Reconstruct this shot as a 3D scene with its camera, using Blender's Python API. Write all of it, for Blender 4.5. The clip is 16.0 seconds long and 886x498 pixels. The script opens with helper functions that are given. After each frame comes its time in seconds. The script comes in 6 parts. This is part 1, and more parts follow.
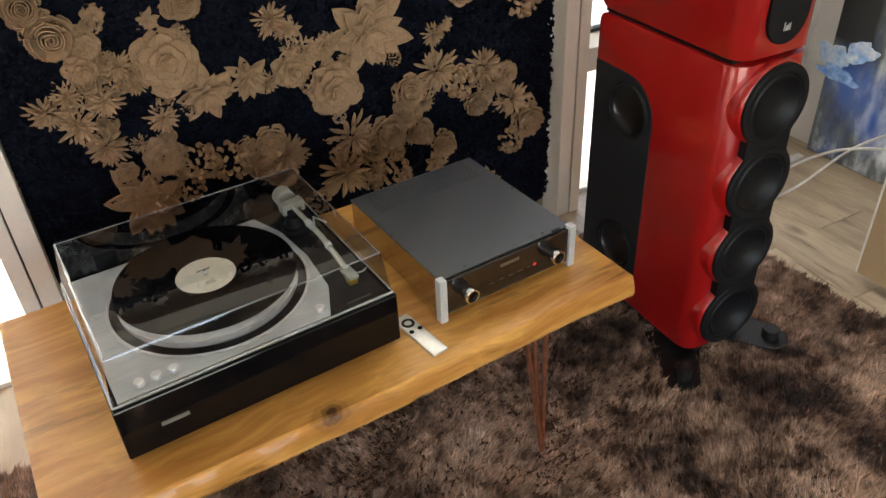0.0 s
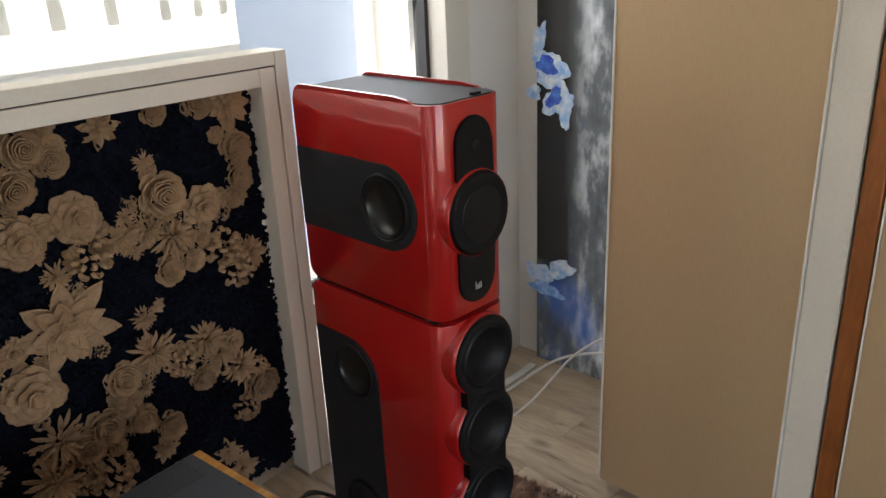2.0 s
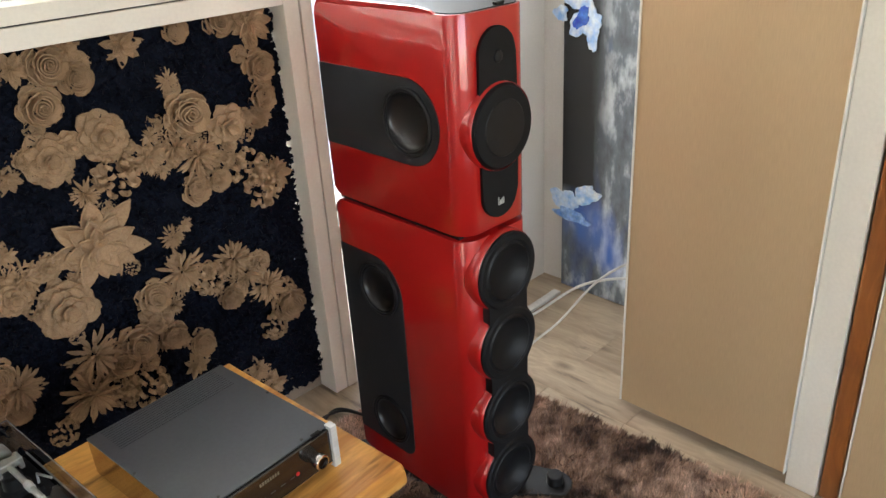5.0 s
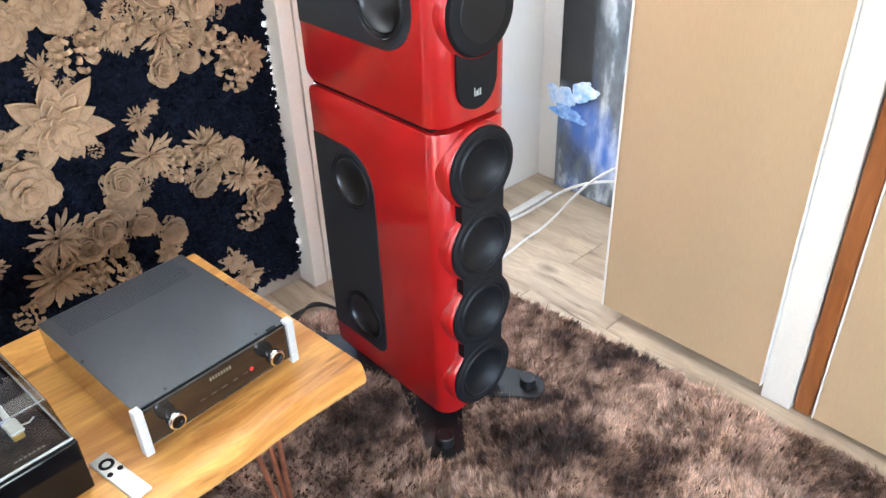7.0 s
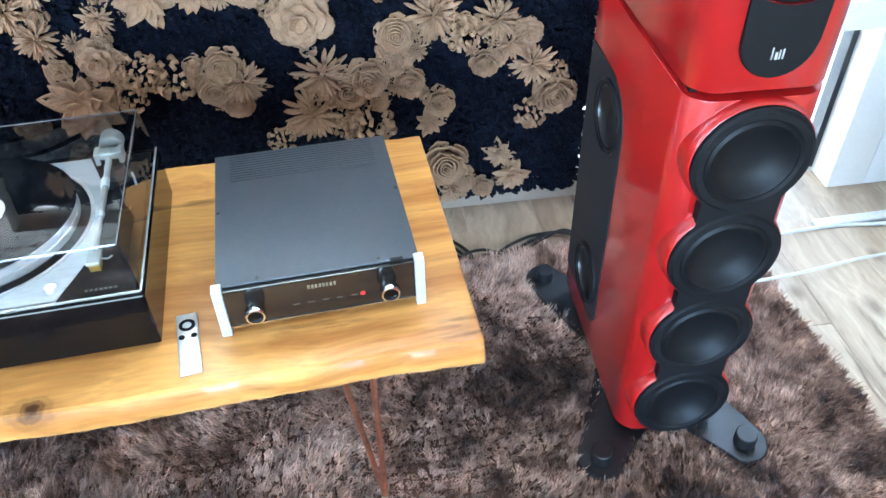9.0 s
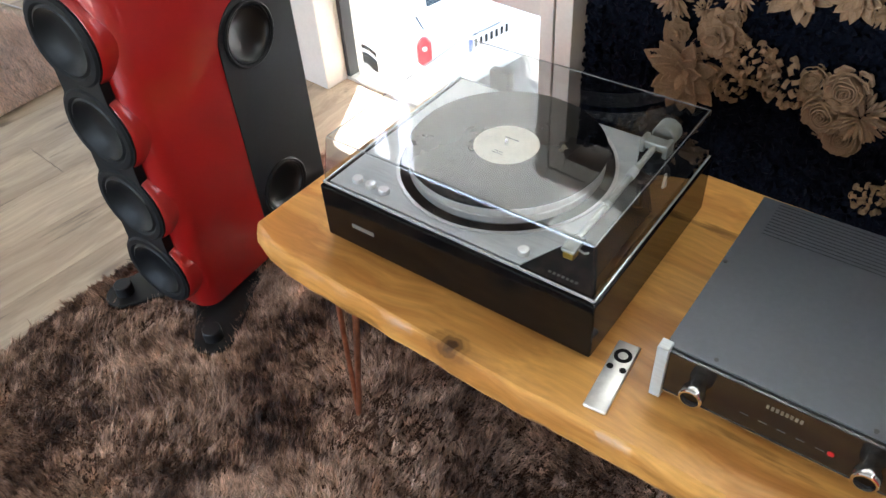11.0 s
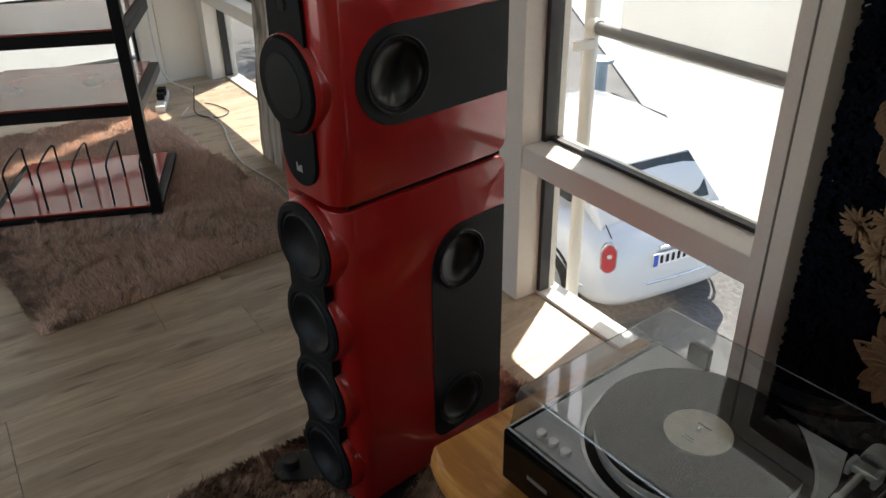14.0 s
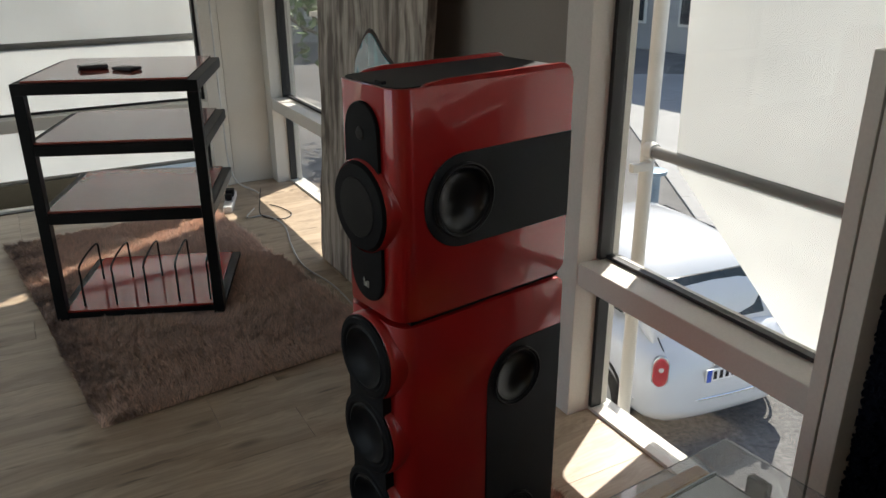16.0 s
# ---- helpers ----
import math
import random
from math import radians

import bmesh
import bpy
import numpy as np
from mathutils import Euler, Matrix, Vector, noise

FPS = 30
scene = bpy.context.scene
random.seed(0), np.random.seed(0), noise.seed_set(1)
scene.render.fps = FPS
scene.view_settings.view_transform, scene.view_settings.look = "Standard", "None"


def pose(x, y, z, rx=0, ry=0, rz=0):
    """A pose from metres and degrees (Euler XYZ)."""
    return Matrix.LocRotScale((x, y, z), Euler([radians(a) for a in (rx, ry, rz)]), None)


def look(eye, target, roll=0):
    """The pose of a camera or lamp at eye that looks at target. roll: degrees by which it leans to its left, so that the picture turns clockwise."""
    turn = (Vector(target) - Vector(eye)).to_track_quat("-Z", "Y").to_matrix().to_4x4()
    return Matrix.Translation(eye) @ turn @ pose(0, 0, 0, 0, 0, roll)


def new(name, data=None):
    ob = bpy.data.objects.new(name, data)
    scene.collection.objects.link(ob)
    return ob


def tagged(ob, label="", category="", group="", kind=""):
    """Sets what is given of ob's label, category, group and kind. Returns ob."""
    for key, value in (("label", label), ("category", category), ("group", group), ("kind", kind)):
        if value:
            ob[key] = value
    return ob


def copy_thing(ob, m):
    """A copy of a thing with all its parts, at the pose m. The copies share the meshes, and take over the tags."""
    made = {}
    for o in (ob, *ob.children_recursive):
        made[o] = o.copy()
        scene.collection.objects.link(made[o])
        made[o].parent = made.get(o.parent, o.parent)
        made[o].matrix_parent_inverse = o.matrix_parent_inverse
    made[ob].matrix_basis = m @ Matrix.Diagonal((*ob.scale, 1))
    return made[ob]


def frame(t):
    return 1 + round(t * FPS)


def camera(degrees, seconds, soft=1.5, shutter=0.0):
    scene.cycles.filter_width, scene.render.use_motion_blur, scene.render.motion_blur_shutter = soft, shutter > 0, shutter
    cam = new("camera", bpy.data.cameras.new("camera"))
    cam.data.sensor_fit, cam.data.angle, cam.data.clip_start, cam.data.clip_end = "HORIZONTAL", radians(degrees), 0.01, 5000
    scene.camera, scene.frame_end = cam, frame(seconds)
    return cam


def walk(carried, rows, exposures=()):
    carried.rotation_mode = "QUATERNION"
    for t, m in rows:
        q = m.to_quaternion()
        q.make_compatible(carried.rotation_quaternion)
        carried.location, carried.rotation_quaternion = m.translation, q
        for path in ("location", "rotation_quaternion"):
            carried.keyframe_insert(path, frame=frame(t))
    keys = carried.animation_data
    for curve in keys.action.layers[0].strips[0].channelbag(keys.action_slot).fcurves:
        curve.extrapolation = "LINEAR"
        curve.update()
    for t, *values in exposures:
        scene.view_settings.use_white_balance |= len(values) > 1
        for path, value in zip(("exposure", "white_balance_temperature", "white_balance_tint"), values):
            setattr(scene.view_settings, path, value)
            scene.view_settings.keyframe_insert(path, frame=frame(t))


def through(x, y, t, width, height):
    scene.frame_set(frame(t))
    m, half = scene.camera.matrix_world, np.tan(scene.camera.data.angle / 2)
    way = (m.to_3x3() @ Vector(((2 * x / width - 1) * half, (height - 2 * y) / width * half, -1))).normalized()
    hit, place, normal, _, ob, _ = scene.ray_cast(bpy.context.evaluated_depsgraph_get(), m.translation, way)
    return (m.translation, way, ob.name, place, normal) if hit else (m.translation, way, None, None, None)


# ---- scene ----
cam = camera(59.2, 16.0)
PATH = [
    (0, (0.488, 0.39, 1.384), (1.228, 1.849, 0.233), -2.8),
    (0.5, (0.559, 0.397, 1.422), (1.591, 1.798, 0.434), -1.9),
    (1, (0.595, 0.404, 1.447), (1.804, 1.748, 0.589), -1.6),
    (1.5, (0.623, 0.404, 1.481), (1.916, 1.725, 0.718), -2.0),
    (2, (0.638, 0.407, 1.497), (1.986, 1.698, 0.776), -2.6),
    (2.5, (0.639, 0.41, 1.493), (1.974, 1.702, 0.751), -2.5),
    (3, (0.635, 0.41, 1.485), (1.949, 1.705, 0.713), -2.3),
    (3.2, (0.634, 0.404, 1.486), (1.938, 1.704, 0.704), -2.4),
    (5.3, (0.623, 0.386, 1.432), (1.853, 1.683, 0.535), -3.7),
    (5.5, (0.618, 0.391, 1.412), (1.821, 1.66, 0.442), -3.4),
    (6, (0.614, 0.386, 1.382), (1.749, 1.602, 0.271), -2.6),
    (6.5, (0.653, 0.38, 1.392), (1.795, 1.601, 0.296), -1.9),
    (7, (0.731, 0.381, 1.407), (1.868, 1.617, 0.321), -1.9),
    (7.5, (0.84, 0.443, 1.394), (1.935, 1.691, 0.279), -1.0),
    (8, (0.95, 0.5, 1.368), (1.896, 1.802, 0.18), 1.0),
    (8.5, (1.074, 0.525, 1.335), (1.573, 1.967, 0.043), -1.5),
    (9, (1.205, 0.523, 1.327), (1.385, 2.014, 0.006), -1.4),
    (9.5, (1.237, 0.61, 1.297), (1.125, 2.055, -0.082), -2.3),
    (10, (1.225, 0.715, 1.288), (0.809, 2.07, -0.123), -1.1),
    (10.2, (1.224, 0.745, 1.289), (0.659, 2.035, -0.131), -2.1),
    (12.3, (1.156, 0.741, 1.329), (-0.137, 1.581, 0.054), -3.1),
    (12.5, (1.15, 0.737, 1.341), (-0.138, 1.584, 0.067), -2.3),
    (13, (1.145, 0.736, 1.364), (-0.219, 1.63, 0.206), -1.3),
    (13.5, (1.148, 0.737, 1.389), (-0.274, 1.662, 0.329), -1.4),
    (14, (1.147, 0.734, 1.411), (-0.324, 1.678, 0.438), -1.0),
    (14.5, (1.154, 0.724, 1.433), (-0.379, 1.675, 0.569), -1.4),
    (15, (1.158, 0.713, 1.442), (-0.414, 1.636, 0.62), -1.2),
    (15.5, (1.158, 0.713, 1.463), (-0.442, 1.644, 0.707), -0.8),
    (16, (1.161, 0.698, 1.465), (-0.466, 1.596, 0.724), -0.3),
]
walk(cam, [(t, look(eye, target, roll)) for t, eye, target, roll in PATH],
     exposures=[(0, 2.98, 7400, 12), (0.5, 4.12, 6500, 10), (1.0, 4.22, 6200, 11), (1.5, 3.5, 6600, 12), (2.0, 2.3, 7000, 14), (2.5, 2.0, 7100, 16), (3.2, 2.4, 7100, 16), (5.3, 3.6, 7000, 12), (5.5, 3.88, 6900, 12), (7, 4.28, 6100, 12), (8, 4.3, 5700, 9), (8.5, 4.65, 5300, 5), (9.0, 4.52, 5100, 3), (9.5, 4.18, 5400, 4), (10.2, 3.6, 5900, 10), (12.3, 3.0, 6700, 10), (12.5, 2.88, 6700, 10), (13, 2.15, 6700, 10), (13.5, 1.65, 6700, 10), (14.5, 1.1, 6800, 10), (16, 0.86, 6700, 10)])

# ---------- world, sun, large lights ----------
world = bpy.data.worlds.new("world")
scene.world = world
world.use_nodes = True
wn = world.node_tree.nodes
sky = wn.new("ShaderNodeTexSky")
sky.sky_type = "NISHITA"
sky.sun_disc = False
sky.sun_elevation, sky.sun_rotation = radians(48), radians(-32)
world.node_tree.links.new(sky.outputs[0], wn["Background"].inputs[0])
wn["Background"].inputs[1].default_value = 0.15

sun = new("sun", bpy.data.lights.new("sun", "SUN"))
sun.data.energy, sun.data.angle, sun.data.color = 5.0, radians(0.5), (1.0, 0.95, 0.88)
sun.matrix_world = look((-0.53 * 6, 0.85 * 6, 6.6), (0, 0, 0))


def window_light(name, eye, target, w, h, power, colour=(0.93, 0.97, 1.0)):
    lamp = new(name, bpy.data.lights.new(name, "AREA"))
    lamp.data.shape, lamp.data.size, lamp.data.size_y = "RECTANGLE", w, h
    lamp.data.energy, lamp.data.color = power, colour
    lamp.matrix_world = look(eye, target)
    return lamp


window_light("daylight_left_glazing", (-3.55, -0.2, 1.65), (0, -0.2, 1.2), 4.2, 2.2, 1.2)
window_light("daylight_right_window", (2.16, 2.09, 1.75), (2.0, 0, 1.0), 0.6, 1.7, 1.7)
window_light("daylight_front_glazing", (-0.2, -3.85, 1.6), (0, 0, 1.0), 4.2, 2.2, 10.0)

# ---------- materials ----------


def mat(name, colour, rough=0.5, metal=0.0, vary=0.15, scale=8.0, fine=0.08, fine_scale=90.0, bump=0.0, bump_scale=200.0,
        coat=0.0, stretch=(1, 1, 1), per_object=0.0, spec=0.5, second=None, rough_vary=0.0):
    m = bpy.data.materials.new(name)
    m.use_nodes = True
    n, l = m.node_tree.nodes, m.node_tree.links
    b = n["Principled BSDF"]
    b.inputs["Roughness"].default_value, b.inputs["Metallic"].default_value = rough, metal
    b.inputs["Coat Weight"].default_value = coat
    b.inputs["Coat Roughness"].default_value = 0.04
    b.inputs["Specular IOR Level"].default_value = spec
    tc, mp = n.new("ShaderNodeTexCoord"), n.new("ShaderNodeMapping")
    mp.inputs["Scale"].default_value = stretch
    l.new(tc.outputs["Object"], mp.inputs[0])
    big, small = n.new("ShaderNodeTexNoise"), n.new("ShaderNodeTexNoise")
    big.inputs["Scale"].default_value, small.inputs["Scale"].default_value = scale, fine_scale
    big.inputs["Detail"].default_value = 4
    l.new(mp.outputs[0], big.inputs[0]), l.new(mp.outputs[0], small.inputs[0])
    ramp = n.new("ShaderNodeValToRGB")
    c2 = second or tuple(c * (1 - vary) for c in colour)
    c1 = tuple(min(1, c * (1 + vary * 0.6)) for c in colour) if not second else colour
    ramp.color_ramp.elements[0].position, ramp.color_ramp.elements[1].position = 0.35, 0.65
    ramp.color_ramp.elements[0].color, ramp.color_ramp.elements[1].color = (*c2, 1), (*c1, 1)
    l.new(big.outputs[0], ramp.inputs[0])
    hsv = n.new("ShaderNodeHueSaturation")
    l.new(ramp.outputs[0], hsv.inputs["Color"])
    mr = n.new("ShaderNodeMapRange")
    mr.inputs[1].default_value, mr.inputs[2].default_value = 0.3, 0.7
    mr.inputs[3].default_value, mr.inputs[4].default_value = 1 - fine, 1 + fine
    l.new(small.outputs[0], mr.inputs[0])
    val = mr.outputs[0]
    if per_object:
        info, m2, mu = n.new("ShaderNodeObjectInfo"), n.new("ShaderNodeMapRange"), n.new("ShaderNodeMath")
        m2.inputs[3].default_value, m2.inputs[4].default_value = 1 - per_object, 1 + per_object
        l.new(info.outputs["Random"], m2.inputs[0])
        mu.operation = "MULTIPLY"
        l.new(val, mu.inputs[0]), l.new(m2.outputs[0], mu.inputs[1])
        val = mu.outputs[0]
    l.new(val, hsv.inputs["Value"])
    l.new(hsv.outputs[0], b.inputs["Base Color"])
    if rough_vary:
        m3 = n.new("ShaderNodeMapRange")
        m3.inputs[1].default_value, m3.inputs[2].default_value = 0.3, 0.7
        m3.inputs[3].default_value, m3.inputs[4].default_value = max(0, rough - rough_vary), rough + rough_vary
        l.new(big.outputs[0], m3.inputs[0]), l.new(m3.outputs[0], b.inputs["Roughness"])
    if bump:
        bt, bp = n.new("ShaderNodeTexNoise"), n.new("ShaderNodeBump")
        bt.inputs["Scale"].default_value = bump_scale
        bp.inputs["Strength"].default_value, bp.inputs["Distance"].default_value = bump, 0.002
        l.new(mp.outputs[0], bt.inputs[0]), l.new(bt.outputs[0], bp.inputs["Height"]), l.new(bp.outputs[0], b.inputs["Normal"])
    return m


def wood(name, light, dark, rough=0.45, axis="X", rings=26.0, coat=0.0, per_object=0.0, knots=True, contrast=1.0, knot_at=None, cracks=False, spec=0.5):
    """Long grain along one axis, with streaks, pores and darker knots."""
    m = bpy.data.materials.new(name)
    m.use_nodes = True
    n, l = m.node_tree.nodes, m.node_tree.links
    b = n["Principled BSDF"]
    b.inputs["Roughness"].default_value = rough
    b.inputs["Specular IOR Level"].default_value = spec
    b.inputs["Coat Weight"].default_value, b.inputs["Coat Roughness"].default_value = coat, 0.15
    tc = n.new("ShaderNodeTexCoord")
    src = tc.outputs["Object"]
    info = n.new("ShaderNodeObjectInfo")
    if per_object:
        off, sc = n.new("ShaderNodeVectorMath"), n.new("ShaderNodeVectorMath")
        cx = n.new("ShaderNodeCombineXYZ")
        l.new(info.outputs["Random"], cx.inputs[0]), l.new(info.outputs["Random"], cx.inputs[1]), l.new(info.outputs["Random"], cx.inputs[2])
        sc.operation = "SCALE"
        sc.inputs["Scale"].default_value = 37.0
        l.new(cx.outputs[0], sc.inputs[0])
        l.new(src, off.inputs[0]), l.new(sc.outputs[0], off.inputs[1])
        src = off.outputs[0]
    mp = n.new("ShaderNodeMapping")
    k = 0.07
    mp.inputs["Scale"].default_value = (k, 1, 1) if axis == "X" else (1, k, 1)
    l.new(src, mp.inputs[0])
    # slow warp so that the grain flows
    warp, add = n.new("ShaderNodeTexNoise"), n.new("ShaderNodeMixRGB")
    warp.inputs["Scale"].default_value = 3.0
    l.new(src, warp.inputs[0])
    add.blend_type = "LINEAR_LIGHT"
    add.inputs[0].default_value = 0.05
    l.new(mp.outputs[0], add.inputs[1]), l.new(warp.outputs["Color"], add.inputs[2])
    g1, g2 = n.new("ShaderNodeTexNoise"), n.new("ShaderNodeTexNoise")
    g1.inputs["Scale"].default_value, g1.inputs["Detail"].default_value = rings, 6
    g2.inputs["Scale"].default_value, g2.inputs["Detail"].default_value = rings * 7, 3
    l.new(add.outputs[0], g1.inputs[0]), l.new(add.outputs[0], g2.inputs[0])
    ramp = n.new("ShaderNodeValToRGB")
    e = ramp.color_ramp.elements
    e[0].position, e[1].position = 0.5 - 0.16 / contrast, 0.5 + 0.14 / contrast
    e[0].color, e[1].color = (*dark, 1), (*light, 1)
    l.new(g1.outputs[0], ramp.inputs[0])
    fine = n.new("ShaderNodeMapRange")
    fine.inputs[1].default_value, fine.inputs[2].default_value = 0.3, 0.7
    fine.inputs[3].default_value, fine.inputs[4].default_value = 0.86, 1.1
    l.new(g2.outputs[0], fine.inputs[0])
    hsv = n.new("ShaderNodeHueSaturation")
    l.new(ramp.outputs[0], hsv.inputs["Color"])
    val = fine.outputs[0]
    if per_object:
        m2, mu = n.new("ShaderNodeMapRange"), n.new("ShaderNodeMath")
        m2.inputs[3].default_value, m2.inputs[4].default_value = 1 - per_object, 1 + per_object
        l.new(info.outputs["Random"], m2.inputs[0])
        mu.operation = "MULTIPLY"
        l.new(val, mu.inputs[0]), l.new(m2.outputs[0], mu.inputs[1])
        val = mu.outputs[0]
    l.new(val, hsv.inputs["Value"])
    col = hsv.outputs[0]
    if knots:
        vo, kr, mx = n.new("ShaderNodeTexVoronoi"), n.new("ShaderNodeValToRGB"), n.new("ShaderNodeMixRGB")
        mk = n.new("ShaderNodeMapping")
        mk.inputs["Scale"].default_value = (0.45, 1, 1) if axis == "X" else (1, 0.45, 1)
        l.new(add.outputs[0], mk.inputs[0])
        mk2 = n.new("ShaderNodeMapping")
        mk2.inputs["Scale"].default_value = (1.6, 3.6, 3.6) if axis == "X" else (3.6, 1.6, 3.6)
        l.new(src, mk2.inputs[0])
        l.new(mk2.outputs[0], vo.inputs[0])
        vo.inputs["Scale"].default_value = 1.0
        vo.voronoi_dimensions = "2D"
        kr.color_ramp.elements[0].position, kr.color_ramp.elements[1].position = 0.02, 0.085
        kr.color_ramp.elements[0].color, kr.color_ramp.elements[1].color = (0.7, 0.7, 0.7, 1), (0, 0, 0, 1)
        l.new(vo.outputs["Distance"], kr.inputs[0])
        mx.inputs[2].default_value = (*(c * 0.4 for c in dark), 1)
        l.new(kr.outputs[0], mx.inputs[0]), l.new(col, mx.inputs[1])
        col = mx.outputs[0]
    if cracks:
        # short dark cracks and mineral streaks along the grain
        mc, nc, rc, mxc = n.new("ShaderNodeMapping"), n.new("ShaderNodeTexNoise"), n.new("ShaderNodeValToRGB"), n.new("ShaderNodeMixRGB")
        mc.inputs["Scale"].default_value = (1.1, 9, 9) if axis == "X" else (9, 1.1, 9)
        l.new(src, mc.inputs[0])
        nc.inputs["Scale"].default_value, nc.inputs["Detail"].default_value, nc.inputs["Roughness"].default_value = 2.6, 5, 0.62
        l.new(mc.outputs[0], nc.inputs[0])
        rc.color_ramp.elements[0].position, rc.color_ramp.elements[1].position = 0.60, 0.70
        rc.color_ramp.elements[0].color, rc.color_ramp.elements[1].color = (0, 0, 0, 1), (0.8, 0.8, 0.8, 1)
        l.new(nc.outputs[0], rc.inputs[0])
        mxc.inputs[2].default_value = (*(c * 0.35 for c in dark), 1)
        l.new(rc.outputs[0], mxc.inputs[0]), l.new(col, mxc.inputs[1])
        col = mxc.outputs[0]
    if knot_at:
        # one large grown-in knot: dark cracked heart, paler rings round it
        di, sc2, wn2, ad2 = n.new("ShaderNodeVectorMath"), n.new("ShaderNodeMapping"), n.new("ShaderNodeTexNoise"), n.new("ShaderNodeMath")
        sc2.inputs["Location"].default_value = [-c * k2 for c, k2 in zip(knot_at, (1.5, 2.3, 1.5))]
        sc2.inputs["Scale"].default_value = (1.5, 2.3, 1.5)
        di.operation, ad2.operation = "LENGTH", "MULTIPLY_ADD"
        l.new(tc.outputs["Object"], sc2.inputs[0]), l.new(sc2.outputs[0], di.inputs[0])
        wn2.inputs["Scale"].default_value, wn2.inputs["Detail"].default_value = 45, 4
        l.new(tc.outputs["Object"], wn2.inputs[0])
        ad2.inputs[1].default_value = 0.045
        l.new(wn2.outputs[0], ad2.inputs[0]), l.new(di.outputs["Value"], ad2.inputs[2])
        kr2, mx3 = n.new("ShaderNodeValToRGB"), n.new("ShaderNodeMixRGB")
        e2 = kr2.color_ramp.elements
        e2[0].position, e2[0].color = 0.036, (0.95, 0.95, 0.95, 1)
        e2[1].position, e2[1].color = 0.105, (0, 0, 0, 1)
        for pos, val2 in ((0.044, 0.60), (0.050, 0.75), (0.057, 0.30), (0.068, 0.38), (0.078, 0.12)):
            e2.new(pos).color = (val2, val2, val2, 1)
        l.new(ad2.outputs[0], kr2.inputs[0])
        mx3.inputs[2].default_value = (0.045, 0.016, 0.006, 1)
        l.new(kr2.outputs[0], mx3.inputs[0]), l.new(col, mx3.inputs[1])
        col = mx3.outputs[0]
    l.new(col, b.inputs["Base Color"])
    bp = n.new("ShaderNodeBump")
    bp.inputs["Strength"].default_value, bp.inputs["Distance"].default_value = 0.12, 0.001
    l.new(g2.outputs[0], bp.inputs["Height"]), l.new(bp.outputs[0], b.inputs["Normal"])
    return m


def glass(name, tint=(1, 1, 1), rough=0.0, gloss=0.06):
    """A thin clear pane: see-through, with a mirror layer that grows towards grazing angles."""
    m = bpy.data.materials.new(name)
    m.use_nodes = True
    n, l = m.node_tree.nodes, m.node_tree.links
    n.remove(n["Principled BSDF"])
    t, g, mx, fr = n.new("ShaderNodeBsdfTransparent"), n.new("ShaderNodeBsdfGlossy"), n.new("ShaderNodeMixShader"), n.new("ShaderNodeLayerWeight")
    t.inputs[0].default_value = (*tint, 1)
    g.inputs["Roughness"].default_value = rough
    fr.inputs[0].default_value = 0.5
    pw, ma = n.new("ShaderNodeMath"), n.new("ShaderNodeMath")
    pw.operation, ma.operation = "POWER", "MULTIPLY_ADD"
    pw.inputs[1].default_value = 4.0
    ma.inputs[1].default_value, ma.inputs[2].default_value = 1 - gloss, gloss
    l.new(fr.outputs["Facing"], pw.inputs[0]), l.new(pw.outputs[0], ma.inputs[0])
    l.new(ma.outputs[0], mx.inputs[0]), l.new(t.outputs[0], mx.inputs[1]), l.new(g.outputs[0], mx.inputs[2])
    l.new(mx.outputs[0], n["Material Output"].inputs[0])
    return m


def cloth_screen(name, colour, through=0.5):
    m = bpy.data.materials.new(name)
    m.use_nodes = True
    n, l = m.node_tree.nodes, m.node_tree.links
    n.remove(n["Principled BSDF"])
    d, t, mx, no, rp, tc = (n.new("ShaderNodeBsdfDiffuse"), n.new("ShaderNodeBsdfTranslucent"), n.new("ShaderNodeMixShader"),
                            n.new("ShaderNodeTexNoise"), n.new("ShaderNodeValToRGB"), n.new("ShaderNodeTexCoord"))
    no.inputs["Scale"].default_value = 2.5
    rp.color_ramp.elements[0].position, rp.color_ramp.elements[1].position = 0.3, 0.7
    rp.color_ramp.elements[0].color, rp.color_ramp.elements[1].color = (*(c * 0.9 for c in colour), 1), (*colour, 1)
    l.new(tc.outputs["Object"], no.inputs[0]), l.new(no.outputs[0], rp.inputs[0])
    l.new(rp.outputs[0], d.inputs[0]), l.new(rp.outputs[0], t.inputs[0])
    mx.inputs[0].default_value = through
    l.new(d.outputs[0], mx.inputs[1]), l.new(t.outputs[0], mx.inputs[2]), l.new(mx.outputs[0], n["Material Output"].inputs[0])
    return m


RED = mat("red_lacquer", (0.36, 0.008, 0.008), 0.34, 0.15, 0.06, 3, 0.05, 900, coat=1.0, spec=0.3)
GREY = mat("anthracite_panel", (0.015, 0.016, 0.019), 0.55, 0.0, 0.1, 5, 0.06, 120, spec=0.28)
BAFFLE = mat("black_baffle", (0.006, 0.006, 0.007), 0.65, 0, 0.15, 20, 0.1, 400, spec=0.2)
RUBBER = mat("black_rubber", (0.007, 0.007, 0.008), 0.5, 0, 0.1, 20, 0.1, 300, spec=0.25)
CONE = mat("driver_cone", (0.008, 0.008, 0.009), 0.30, 0.0, 0.1, 20, 0.05, 300)
WCONE = mat("woofer_cone", (0.008, 0.008, 0.009), 0.45, 0.0, 0.1, 20, 0.05, 300, spec=0.18)
BLACKSTEEL = mat("black_steel", (0.008, 0.008, 0.009), 0.45, 0.1, 0.2, 15, 0.1, 300, bump=0.05)
